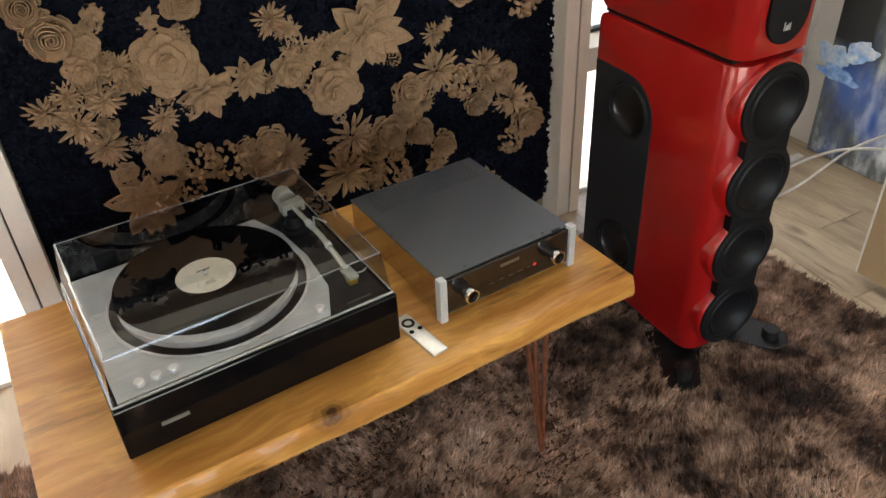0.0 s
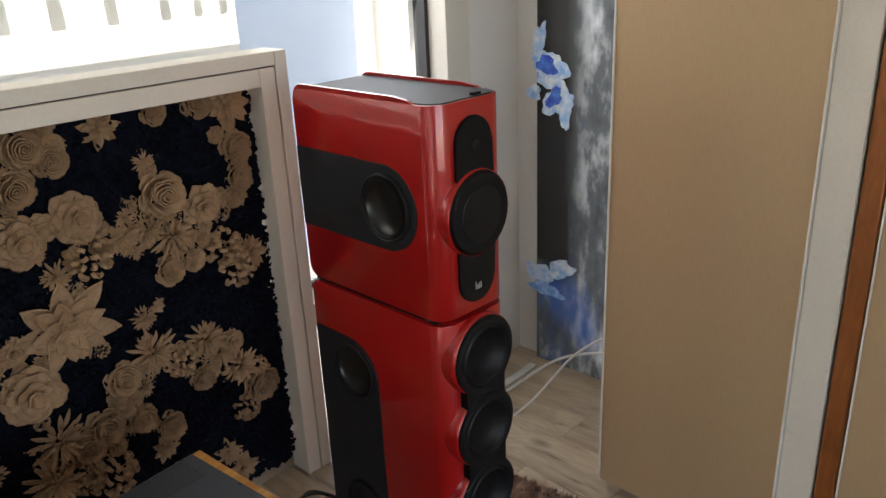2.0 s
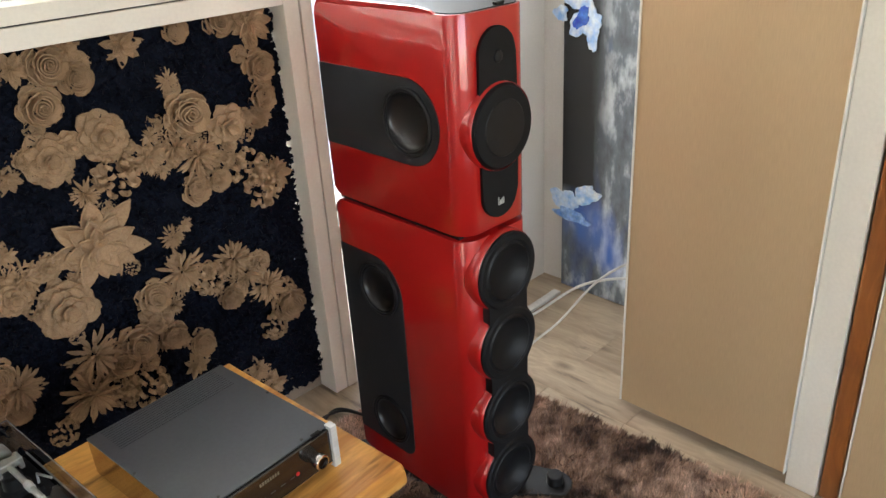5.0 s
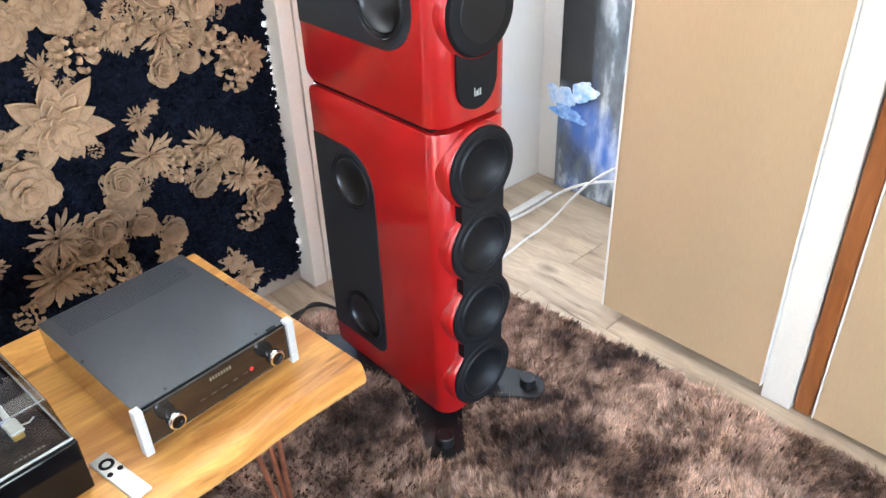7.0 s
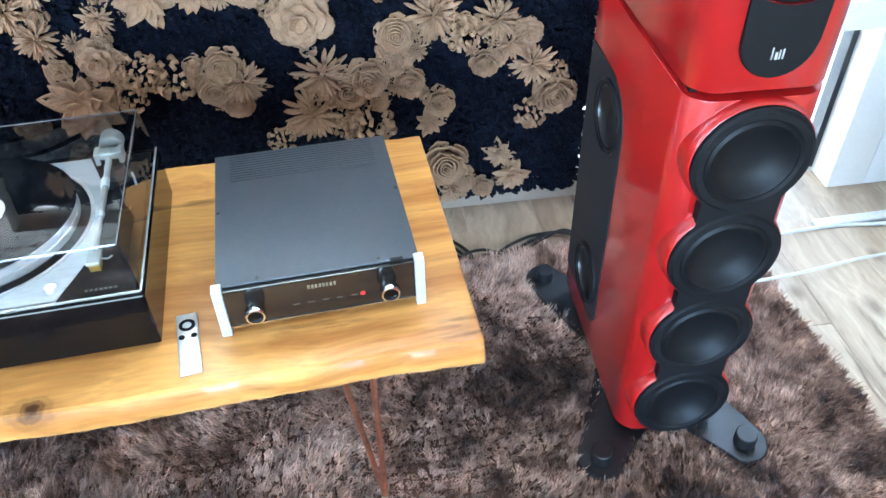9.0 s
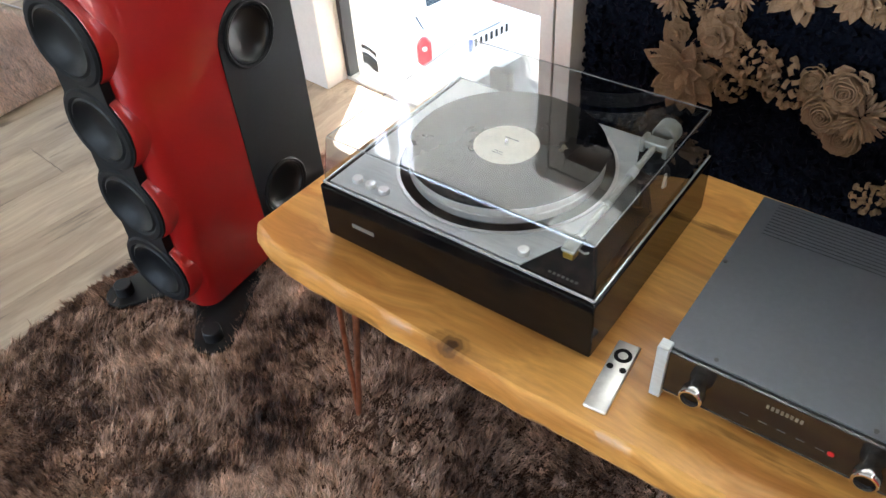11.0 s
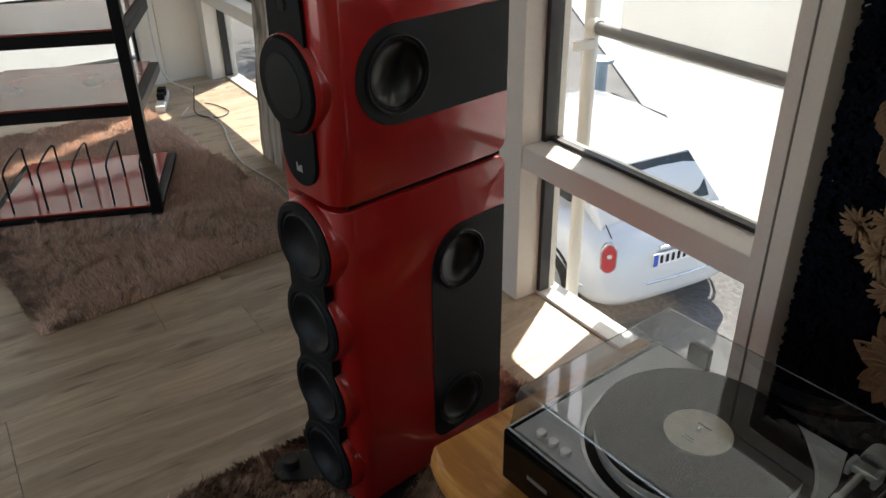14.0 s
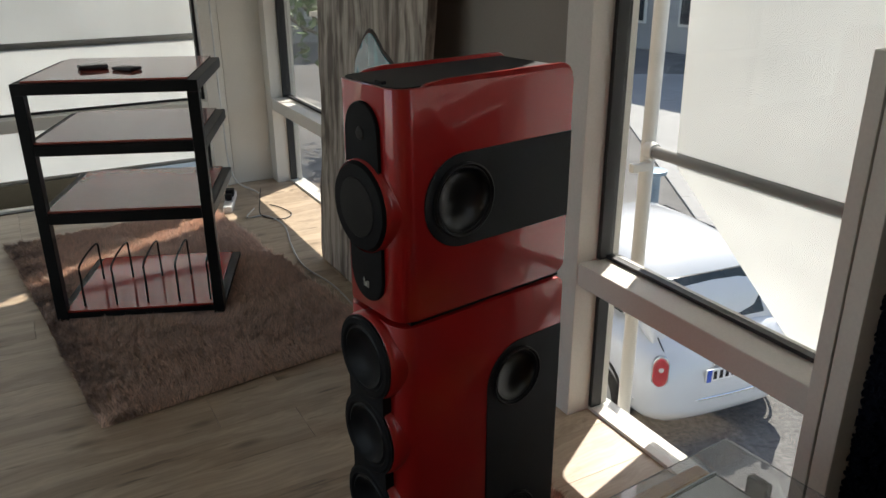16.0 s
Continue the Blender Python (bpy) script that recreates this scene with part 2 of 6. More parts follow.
WHITE = mat("white_print", (0.75, 0.75, 0.74), 0.5, 0, 0.03, 10)
OAK = wood("oiled_oak_slab", (0.66, 0.335, 0.088), (0.44, 0.185, 0.042), 0.32, "X", 22, coat=0.12, spec=0.35, knots=False, contrast=1.6, cracks=True, knot_at=(0.708, 1.264, 0.450))
COPPER = mat("copper_rod", (0.62, 0.26, 0.15), 0.3, 0.9, 0.2, 40, 0.1, 200)
PIANO = mat("black_gloss", (0.003, 0.003, 0.0035), 0.08, 0, 0.1, 10, 0.05, 100, spec=0.25)
SILVER = mat("brushed_silver", (0.50, 0.52, 0.52), 0.42, 0.25, 0.06, 6, 0.08, 300, stretch=(0.1, 1, 1))
GUNMETAL = mat("smoked_chrome", (0.34, 0.33, 0.32), 0.16, 1.0, 0.05, 20)
CHROME = mat("polished_metal", (0.72, 0.72, 0.72), 0.12, 1.0, 0.05, 20)
ALU = mat("satin_aluminium", (0.72, 0.71, 0.69), 0.32, 0.7, 0.05, 20)
VINYL = mat("vinyl", (0.005, 0.005, 0.006), 0.22, 0, 0.1, 30, 0.05, 100, spec=0.06)
LABEL = mat("record_label", (0.62, 0.58, 0.47), 0.7, 0, 0.06, 30)
AMPTOP = mat("anodised_dark_top", (0.075, 0.082, 0.094), 0.36, 0.6, 0.06, 3, 0.04, 120)
AMPGLASS = mat("black_glass", (0.012, 0.010, 0.009), 0.1, 0, 0.1, 5, coat=0.5)
CASESTEEL = mat("polished_case_side", (0.5, 0.46, 0.42), 0.16, 1.0, 0.06, 5)
REDLED = mat("red_lamp", (0.5, 0.02, 0.02), 0.3)
FRAMEP = mat("ivory_lacquered_frame", (0.66, 0.62, 0.55), 0.45, 0, 0.04, 3, 0.03, 120, bump=0.03)
WALLP = mat("warm_white_wall", (0.70, 0.69, 0.665), 0.8, 0, 0.05, 2, 0.03, 150, bump=0.12, bump_scale=350)
DARKWALL = mat("taupe_wall", (0.26, 0.23, 0.20), 0.8, 0, 0.06, 2, 0.03, 150, bump=0.12, bump_scale=350)
CEIL = mat("white_ceiling", (0.8, 0.79, 0.76), 0.9, 0, 0.03, 2, 0.02, 150)
BEIGE = mat("beige_sliding_panel", (0.46, 0.325, 0.19), 0.42, 0.15, 0.05, 1.5, 0.05, 500, stretch=(1, 1, 0.06))
BROWN = wood("cherry_post", (0.36, 0.125, 0.035), (0.22, 0.07, 0.018), 0.35, "X", 20, coat=0.3, knots=False)
ALUWIN = mat("light_grey_window_paint", (0.63, 0.60, 0.54), 0.45, 0, 0.04, 3, 0.03, 150)
GASKET = mat("black_gasket", (0.012, 0.012, 0.013), 0.5, 0, 0.1, 20)
PANE = glass("window_glass", (0.97, 0.98, 0.97), 0.0, 0.03)
LID = glass("smoked_clear_lid", (0.80, 0.81, 0.82), 0.004, 0.10)
NAVY = mat("navy_felt", (0.006, 0.0075, 0.014), 0.95, 0, 0.35, 18, 0.3, 160, bump=0.4, bump_scale=300, spec=0.1)
FELT = mat("tan_felt", (0.37, 0.24, 0.145), 0.95, 0, 0.12, 20, 0.12, 300, bump=0.4, bump_scale=500, per_object=0.12, spec=0.1)
CABLEB = mat("black_cable", (0.012, 0.012, 0.012), 0.5)
CABLEW = mat("white_cable", (0.55, 0.55, 0.54), 0.45)
BARGREY = mat("grey_bar_paint", (0.20, 0.195, 0.185), 0.5, 0.1)
BARDARK = mat("dark_bar_paint", (0.035, 0.036, 0.038), 0.5, 0.2)
BLIND = cloth_screen("white_awning_fabric", (0.86, 0.86, 0.84), 0.55)
ASPHALT = mat("asphalt", (0.14, 0.135, 0.13), 0.9, 0, 0.2, 1.2, 0.35, 25, bump=0.5, bump_scale=60)
CARPAINT = mat("white_car_paint", (0.58, 0.59, 0.60), 0.25, 0, 0.03, 2, coat=0.8)
SMOKE = mat("dark_car_glass", (0.012, 0.016, 0.018), 0.06)

# ---------- mesh helpers ----------


def finish(bm, smooth=False):
    bmesh.ops.recalc_face_normals(bm, faces=bm.faces)
    if smooth:
        for f in bm.faces:
            f.smooth = True
    return bm


def part(name, bm, material, parent=None, label="", m=None, smooth=None):
    me = bpy.data.meshes.new(name)
    bm.to_mesh(me)
    bm.free()
    me.materials.append(material)
    ob = new(name, me)
    if smooth:
        me.set_sharp_from_angle(angle=radians(smooth))
        for p in me.polygons:
            p.use_smooth = True
    if m is not None:
        ob.matrix_basis = m
    if parent is not None:
        ob.parent = parent
    if label:
        tagged(ob, label)
    return ob


def thing(name, label, category, m=None, group="", kind=""):
    ob = new(name)
    ob.empty_display_size = 0.05
    if m is not None:
        ob.matrix_basis = m
    return tagged(ob, label, category, group, kind)


def box(x0, x1, y0, y1, z0, z1, bevel=0.0, seg=2):
    bm = bmesh.new()
    bmesh.ops.create_cube(bm, size=1)
    for v in bm.verts:
        v.co = Vector((x0 + (v.co.x + 0.5) * (x1 - x0), y0 + (v.co.y + 0.5) * (y1 - y0), z0 + (v.co.z + 0.5) * (z1 - z0)))
    if bevel:
        bmesh.ops.bevel(bm, geom=bm.edges[:], offset=bevel, segments=seg, profile=0.5, affect="EDGES")
    return finish(bm)


def joined(*bms):
    out = bms[0]
    for b in bms[1:]:
        me = bpy.data.meshes.new("tmp")
        b.to_mesh(me)
        b.free()
        out.from_mesh(me)
        bpy.data.meshes.remove(me)
    return out


def prism(pts, z0, z1, bevel=0.0, m=None, seg=2):
    """An outline in x and y, drawn up from z0 to z1; m then turns and places it."""
    bm = bmesh.new()
    lo = [bm.verts.new((x, y, z0)) for x, y in pts]
    hi = [bm.verts.new((x, y, z1)) for x, y in pts]
    k = len(pts)
    top = bm.faces.new(hi)
    bot = bm.faces.new(lo[::-1])
    for i in range(k):
        bm.faces.new((lo[i], lo[(i + 1) % k], hi[(i + 1) % k], hi[i]))
    if bevel:
        bmesh.ops.bevel(bm, geom=list(top.edges) + list(bot.edges), offset=bevel, segments=seg, profile=0.5, affect="EDGES")
    if m is not None:
        bm.transform(m)
    return finish(bm)


def lathe(profile, seg=32, m=None):
    """Profile rows of radius and height, turned round z."""
    bm = bmesh.new()
    rings = []
    for r, z in profile:
        if r < 1e-6:
            rings.append([bm.verts.new((0, 0, z))])
        else:
            rings.append([bm.verts.new((r * math.cos(2 * math.pi * i / seg), r * math.sin(2 * math.pi * i / seg), z)) for i in range(seg)])
    for a, b in zip(rings, rings[1:]):
        for i in range(seg):
            j = (i + 1) % seg
            if len(a) == 1 and len(b) == 1:
                continue
            if len(a) == 1:
                bm.faces.new((a[0], b[i], b[j]))
            elif len(b) == 1:
                bm.faces.new((a[i], a[j], b[0]))
            else:
                bm.faces.new((a[i], a[j], b[j], b[i]))
    if m is not None:
        bm.transform(m)
    return finish(bm)


def tube(points, r, seg=8, closed=False):
    """A round rod along a smooth line through the points."""
    pts = [Vector(p) for p in points]
    bm = bmesh.new()
    rings = []
    n = len(pts)
    up = Vector((0.123, 0.456, 0.88)).normalized()
    for i, p in enumerate(pts):
        a, b = (pts[(i - 1) % n], pts[(i + 1) % n]) if closed else (pts[max(0, i - 1)], pts[min(n - 1, i + 1)])
        d = (b - a).normalized()
        s = d.cross(up).normalized()
        u = s.cross(d).normalized()
        rings.append([bm.verts.new(p + (s * math.cos(2 * math.pi * j / seg) + u * math.sin(2 * math.pi * j / seg)) * r) for j in range(seg)])
    for i in range(n if closed else n - 1):
        a, b = rings[i], rings[(i + 1) % n]
        for j in range(seg):
            k = (j + 1) % seg
            bm.faces.new((a[j], a[k], b[k], b[j]))
    if not closed:
        bm.faces.new(rings[0][::-1])
        bm.faces.new(rings[-1])
    return finish(bm)


def smooth_line(points, steps=8):
    """Catmull-Rom through the points."""
    p = [Vector(q) for q in points]
    p = [p[0] * 2 - p[1]] + p + [p[-1] * 2 - p[-2]]
    out = []
    for i in range(1, len(p) - 2):
        for s in range(steps):
            t = s / steps
            a, b, c, d = p[i - 1], p[i], p[i + 1], p[i + 2]
            out.append(0.5 * ((2 * b) + (c - a) * t + (2 * a - 5 * b + 4 * c - d) * t * t + (3 * b - a - 3 * c + d) * t ** 3))
    return out + [p[-2]]


def arc(cx, cy, r, a0, a1, n):
    return [(cx + r * math.cos(radians(a0 + (a1 - a0) * i / n)), cy + r * math.sin(radians(a0 + (a1 - a0) * i / n))) for i in range(n + 1)]

# ---------- the room ----------
GLASS_Y, POST_Y, LEFT_X, RIGHT_X, BACK_Y, CEIL_Z = 2.215, 2.110, -3.80, 2.838, -4.0, 2.75


def structure(name, bm, material, label, category="", m=None):
    return tagged(part(name, bm, material, None, "", m), label, category, kind="structure")


floor = structure("floor", box(LEFT_X - 0.1, RIGHT_X + 0.15, BACK_Y - 0.1, GLASS_Y + 0.05, -0.12, -0.006),
                  mat("floor_joint", (0.12, 0.10, 0.08), 0.8), "pale oak laminate plank floor", "floor")
structure("ceiling", box(LEFT_X - 0.1, RIGHT_X + 0.15, BACK_Y - 0.1, GLASS_Y + 0.1, CEIL_Z, CEIL_Z + 0.15), CEIL, "plain white ceiling", "ceiling")
# back wall with a wide glazed opening
structure("wall_south", joined(box(LEFT_X, -2.4, BACK_Y - 0.15, BACK_Y, 0, CEIL_Z), box(2.0, RIGHT_X + 0.15, BACK_Y - 0.15, BACK_Y, 0, CEIL_Z),
                               box(-2.4, 2.0, BACK_Y - 0.15, BACK_Y, 0, 0.5), box(-2.4, 2.0, BACK_Y - 0.15, BACK_Y, 2.6, CEIL_Z)), WALLP, "warm white plastered wall", "wall")
structure("wall_east", joined(box(RIGHT_X, RIGHT_X + 0.15, 1.425, GLASS_Y + 0.1, 0, CEIL_Z), box(2.37, RIGHT_X + 0.15, BACK_Y, 1.425, 0, CEIL_Z)), WALLP, "warm white plastered wall", "wall")
# pier between the two glazed bays, and lintel band
structure("wall_north_end", box(2.587, RIGHT_X, POST_Y + 0.003, GLASS_Y + 0.1, 0, 2.55), WALLP, "warm white wall end beside the window", "wall")
structure("wall_north_pier", box(-1.873, -0.667, POST_Y + 0.004, GLASS_Y + 0.12, 0, CEIL_Z), DARKWALL, "taupe painted pier between the windows", "wall")
structure("wall_north_top", joined(box(LEFT_X, -1.873, POST_Y, GLASS_Y + 0.1, 2.55, CEIL_Z), box(-0.667, RIGHT_X, POST_Y, GLASS_Y + 0.1, 2.55, CEIL_Z)), WALLP, "warm white lintel over the windows", "wall")
structure("wall_west", joined(box(LEFT_X - 0.1, LEFT_X + 0.05, BACK_Y, -2.2, 0, CEIL_Z), box(LEFT_X - 0.1, LEFT_X + 0.05, -2.2, GLASS_Y + 0.1, 2.55, CEIL_Z)), WALLP, "warm white wall beside the glazing", "wall")


def glazing(name, x0, x1, label, posts, rail=(0.472, 0.545), swap=None, recess=None):
    """A glazed bay along x: posts, a transom rail, black gaskets, panes above and below."""
    m = swap
    t = thing(name, label, "window", m, kind="structure")
    for i, x in enumerate(posts):
        part("post", box(x - 0.055, x + 0.055, POST_Y, GLASS_Y + 0.06, 0.0, 2.55, 0.003), ALUWIN, t)
    part("floor_track", box(x0, x1, GLASS_Y - 0.02, GLASS_Y + 0.03, 0.0, 0.012), ALUWIN, t)
    for a, b in zip(posts, posts[1:]):
        p0, p1 = a + 0.056, b - 0.056
        # where something stands in the reveal the transom keeps back behind it
        cuts = [(p0, p1, POST_Y + 0.004)] if recess is None else [(p0, recess[0], POST_Y + 0.004), (recess[0], recess[1], GLASS_Y - 0.004), (recess[1], p1, POST_Y + 0.004)]
        for c0, c1, cy in cuts:
            part("transom", box(c0, c1, cy, GLASS_Y + 0.055, rail[0], rail[1], 0.003), ALUWIN, t)
        up = part("upper_pane", box(p0 + 0.02, p1 - 0.02, GLASS_Y + 0.004, GLASS_Y + 0.012, rail[1] + 0.011, 2.52), PANE, t)
        lo = part("lower_pane", box(p0 + 0.01, p1 - 0.01, GLASS_Y + 0.004, GLASS_Y + 0.012, 0.014, rail[0] - 0.002), PANE, t)
        up.visible_shadow = lo.visible_shadow = False
        g = 0.016
        part("gasket", joined(box(p0, p0 + g, GLASS_Y - 0.03, GLASS_Y + 0.02, rail[1] + 0.002, 2.53),
                              box(p1 - g, p1, GLASS_Y - 0.03, GLASS_Y + 0.02, rail[1] + 0.002, 2.53),
                              box(p0 + g, p1 - g, GLASS_Y - 0.006, GLASS_Y + 0.018, rail[1] + 0.002, rail[1] + 0.013)), GASKET, t)
        part("side_gasket", joined(box(p0, p0 + g, GLASS_Y - 0.02, GLASS_Y + 0.02, 0.013, rail[0] - 0.002),
                                   box(p1 - g, p1, GLASS_Y - 0.02, GLASS_Y + 0.02, 0.013, rail[0] - 0.002)), GASKET, t)
    return t


SX0, SX1, SY, SZ = 0.259, 1.862, 2.107, 1.271
glazing("window_1", -0.555, 2.475, "floor-to-ceiling window with light grey posts and a low transom", [-0.61, 2.53], recess=(SX0 + 0.03, SX1 - 0.03))
glazing("window_2", -3.60, -1.99, "corner window with light grey frame and low transom", [-3.655, -1.93])
# the west glazing is the same kind of bay, turned a quarter
glazing("window_3", -2.2, 2.2, "wide floor-to-ceiling window with light grey frame", [-2.2, -0.15, 1.80],
        swap=Matrix.Translation((LEFT_X + GLASS_Y - 0.0, 0, 0)) @ pose(0, 0, 0, 0, 0, 90))
structure("corner_column", joined(box(-3.85, -3.712, 1.86, 2.27, 0, 2.549, 0.004)), ALUWIN, "light grey clad corner column", "column")

# felt flower panel in its ivory surround
sur = thing("panel_surround", "ivory lacquered box surround standing before the window", "frame")
part("side_board", box(SX0, SX0 + 0.036, SY, 2.205, 0.0, SZ, 0.002), FRAMEP, sur)
part("side_board", box(SX1 - 0.036, SX1, SY, 2.205, 0.0, SZ, 0.002), FRAMEP, sur)
part("top_board", box(SX0 + 0.0375, SX1 - 0.0375, SY, 2.205, SZ - 0.036, SZ, 0.002), FRAMEP, sur)
part("inner_board", box(SX0 + 0.040, SX0 + 0.085, SY + 0.002, 2.205, 0.0, SZ - 0.0395, 0.002), FRAMEP, sur)
part("inner_board", box(SX1 - 0.085, SX1 - 0.040, SY + 0.002, 2.205, 0.0, SZ - 0.0395, 0.002), FRAMEP, sur)
part("inner_board", box(SX0 + 0.086, SX1 - 0.086, SY + 0.002, 2.205, SZ - 0.085, SZ - 0.0395, 0.002), FRAMEP, sur)
part("shadow_gap", joined(box(SX0 + 0.03, SX0 + 0.045, SY + 0.012, 2.195, 0.0, SZ - 0.03), box(SX1 - 0.045, SX1 - 0.03, SY + 0.012, 2.195, 0.0, SZ - 0.03),
                          box(SX0 + 0.045, SX1 - 0.045, SY + 0.012, 2.195, SZ - 0.045, SZ - 0.03)), GASKET, sur)

FOOTB = mat("taupe_foot_board", (0.27, 0.215, 0.16), 0.5, 0, 0.1, 6, 0.06, 90)
part("foot_board", box(SX0 + 0.0855, SX1 - 0.0855, 2.187, 2.199, 0.0, 0.078), FOOTB, sur, "plain taupe foot board")

# right-hand wall: sliding panels, white pilaster, cherry post
def sliding_door(y0, y1, z0, label):
    d = thing("sliding_door", label, "door")
    part("leaf", box(2.284, 2.312, y0 + 0.004, y1 - 0.004, z0, 2.43, 0.002), BEIGE, d, "satin beige leaf with fine vertical grain")
    for y in (y0, y1 - 0.0038):
        part("edge_strip", box(2.280, 2.314, y, y + 0.0038, z0, 2.43, 0.001), ALUWIN, d)
    for y in (y0 + 0.1, y1 - 0.1):
        part("hanger", box(2.292, 2.306, y - 0.02, y + 0.02, 2.4305, 2.47, 0.002), BLACKSTEEL, d)
    return d


sliding_door(0.910, 1.398, 0.036, "tall satin beige sliding door hanging just above the floor")
sliding_door(-0.65, 0.778, 0.02, "tall satin beige sliding door beside the cherry post")
structure("wall_pilaster", box(2.292, 2.37, 0.834, 0.908, 0, CEIL_Z), FRAMEP, "ivory wall strip between the panels", "wall")
structure("wall_panel_backing", box(2.350, 2.37, -3.9, 0.80, 0, CEIL_Z), FRAMEP, "ivory wall behind the panels", "wall")
structure("sliding_track", box(2.27, 2.37, -0.7, 1.425, 2.46, 2.52, 0.003), ALUWIN, "ceiling track of the sliding panels", "track")
bm = box(0, 2.6, -0.022, 0.022, -0.025, 0.025, 0.006)
tagged(part("cherry_post", bm, BROWN, None, "", pose(2.326, 0.808, 0.0, 0, -90, 0)), "upright cherry-stained wooden post against the wall", "post")

# ---------- the loudspeakers ----------


def rounded_front(w, d, r, n=8):
    """Outline seen from above: rounded corners at the front (y = 0), square at the back."""
    return arc(-w / 2 + r, r, r, 180, 270, n) + arc(w / 2 - r, r, r, 270, 360, n) + [(w / 2, d), (-w / 2, d)]


def cabinet(w, d, z0, z1, r, rb):
    bm = prism(rounded_front(w, d, r), z0, z1)
    back = [e for e in bm.edges if abs(e.verts[0].co.y - d) < 1e-5 and abs(e.verts[1].co.y - d) < 1e-5 and abs(e.verts[0].co.z - e.verts[1].co.z) < 1e-5]
    bmesh.ops.bevel(bm, geom=back, offset=rb, segments=8, profile=0.5, affect="EDGES")
    rim = [e for e in bm.edges if len(e.link_faces) == 2 and e.calc_face_angle(0) > 1.0]
    bmesh.ops.bevel(bm, geom=rim, offset=0.0015, segments=2, profile=0.5, affect="EDGES")
    return finish(bm)


def driver(parent, m, r, depth=0.02, ring=0.008, cone_mat=None):
    """A driver seen from outside, its axis along local z: rubber ring, surround, bowl-shaped cone with dome."""
    d = part("driver_ring", lathe([(r + ring, 0.0), (r + ring, 0.004), (r + ring * 0.5, 0.0065), (r, 0.004), (r, 0.0), (r + ring, 0.0)], 40), RUBBER, parent, "", m, smooth=35)
    part("surround", lathe([(r, 0.001), (r * 0.975, 0.0035), (r * 0.94, 0.0035), (r * 0.91, 0.001)], 40), RUBBER, d, "", None, smooth=60)
    bowl = [(r * 0.91 * math.cos(radians(a)), 0.001 - depth * 0.62 * math.sin(radians(a))) for a in range(0, 90, 9)] + [(0, 0.001 - depth * 0.62)]
    part("cone", lathe(bowl, 40), cone_mat or CONE, d, "glossy dark bowl-shaped cone", None, smooth=60)
    return d


FRONT = Matrix.Rotation(radians(90), 4, "X")          # local z to -y


def bore(r, m):
    return lathe([(0, -0.045), (r, -0.045), (r, 0.03), (0, 0.03)], 40, m)


def cut_out(ob, cutters):
    """Bores the openings for the drivers."""
    for bm in cutters:
        me = bpy.data.meshes.new("cutter")
        bm.to_mesh(me)
        bm.free()
        c = new("cutter", me)
        mod = ob.modifiers.new("bore", "BOOLEAN")
        mod.object, mod.operation, mod.solver = c, "DIFFERENCE", "EXACT"
        dg = bpy.context.evaluated_depsgraph_get()
        done = bpy.data.meshes.new_from_object(ob.evaluated_get(dg))
        ob.modifiers.clear()
        ob.data = done
        bpy.data.objects.remove(c)


FEET = ((-0.143, -0.040), (0.143, -0.040), (0.143, 0.470), (-0.143, 0.470))


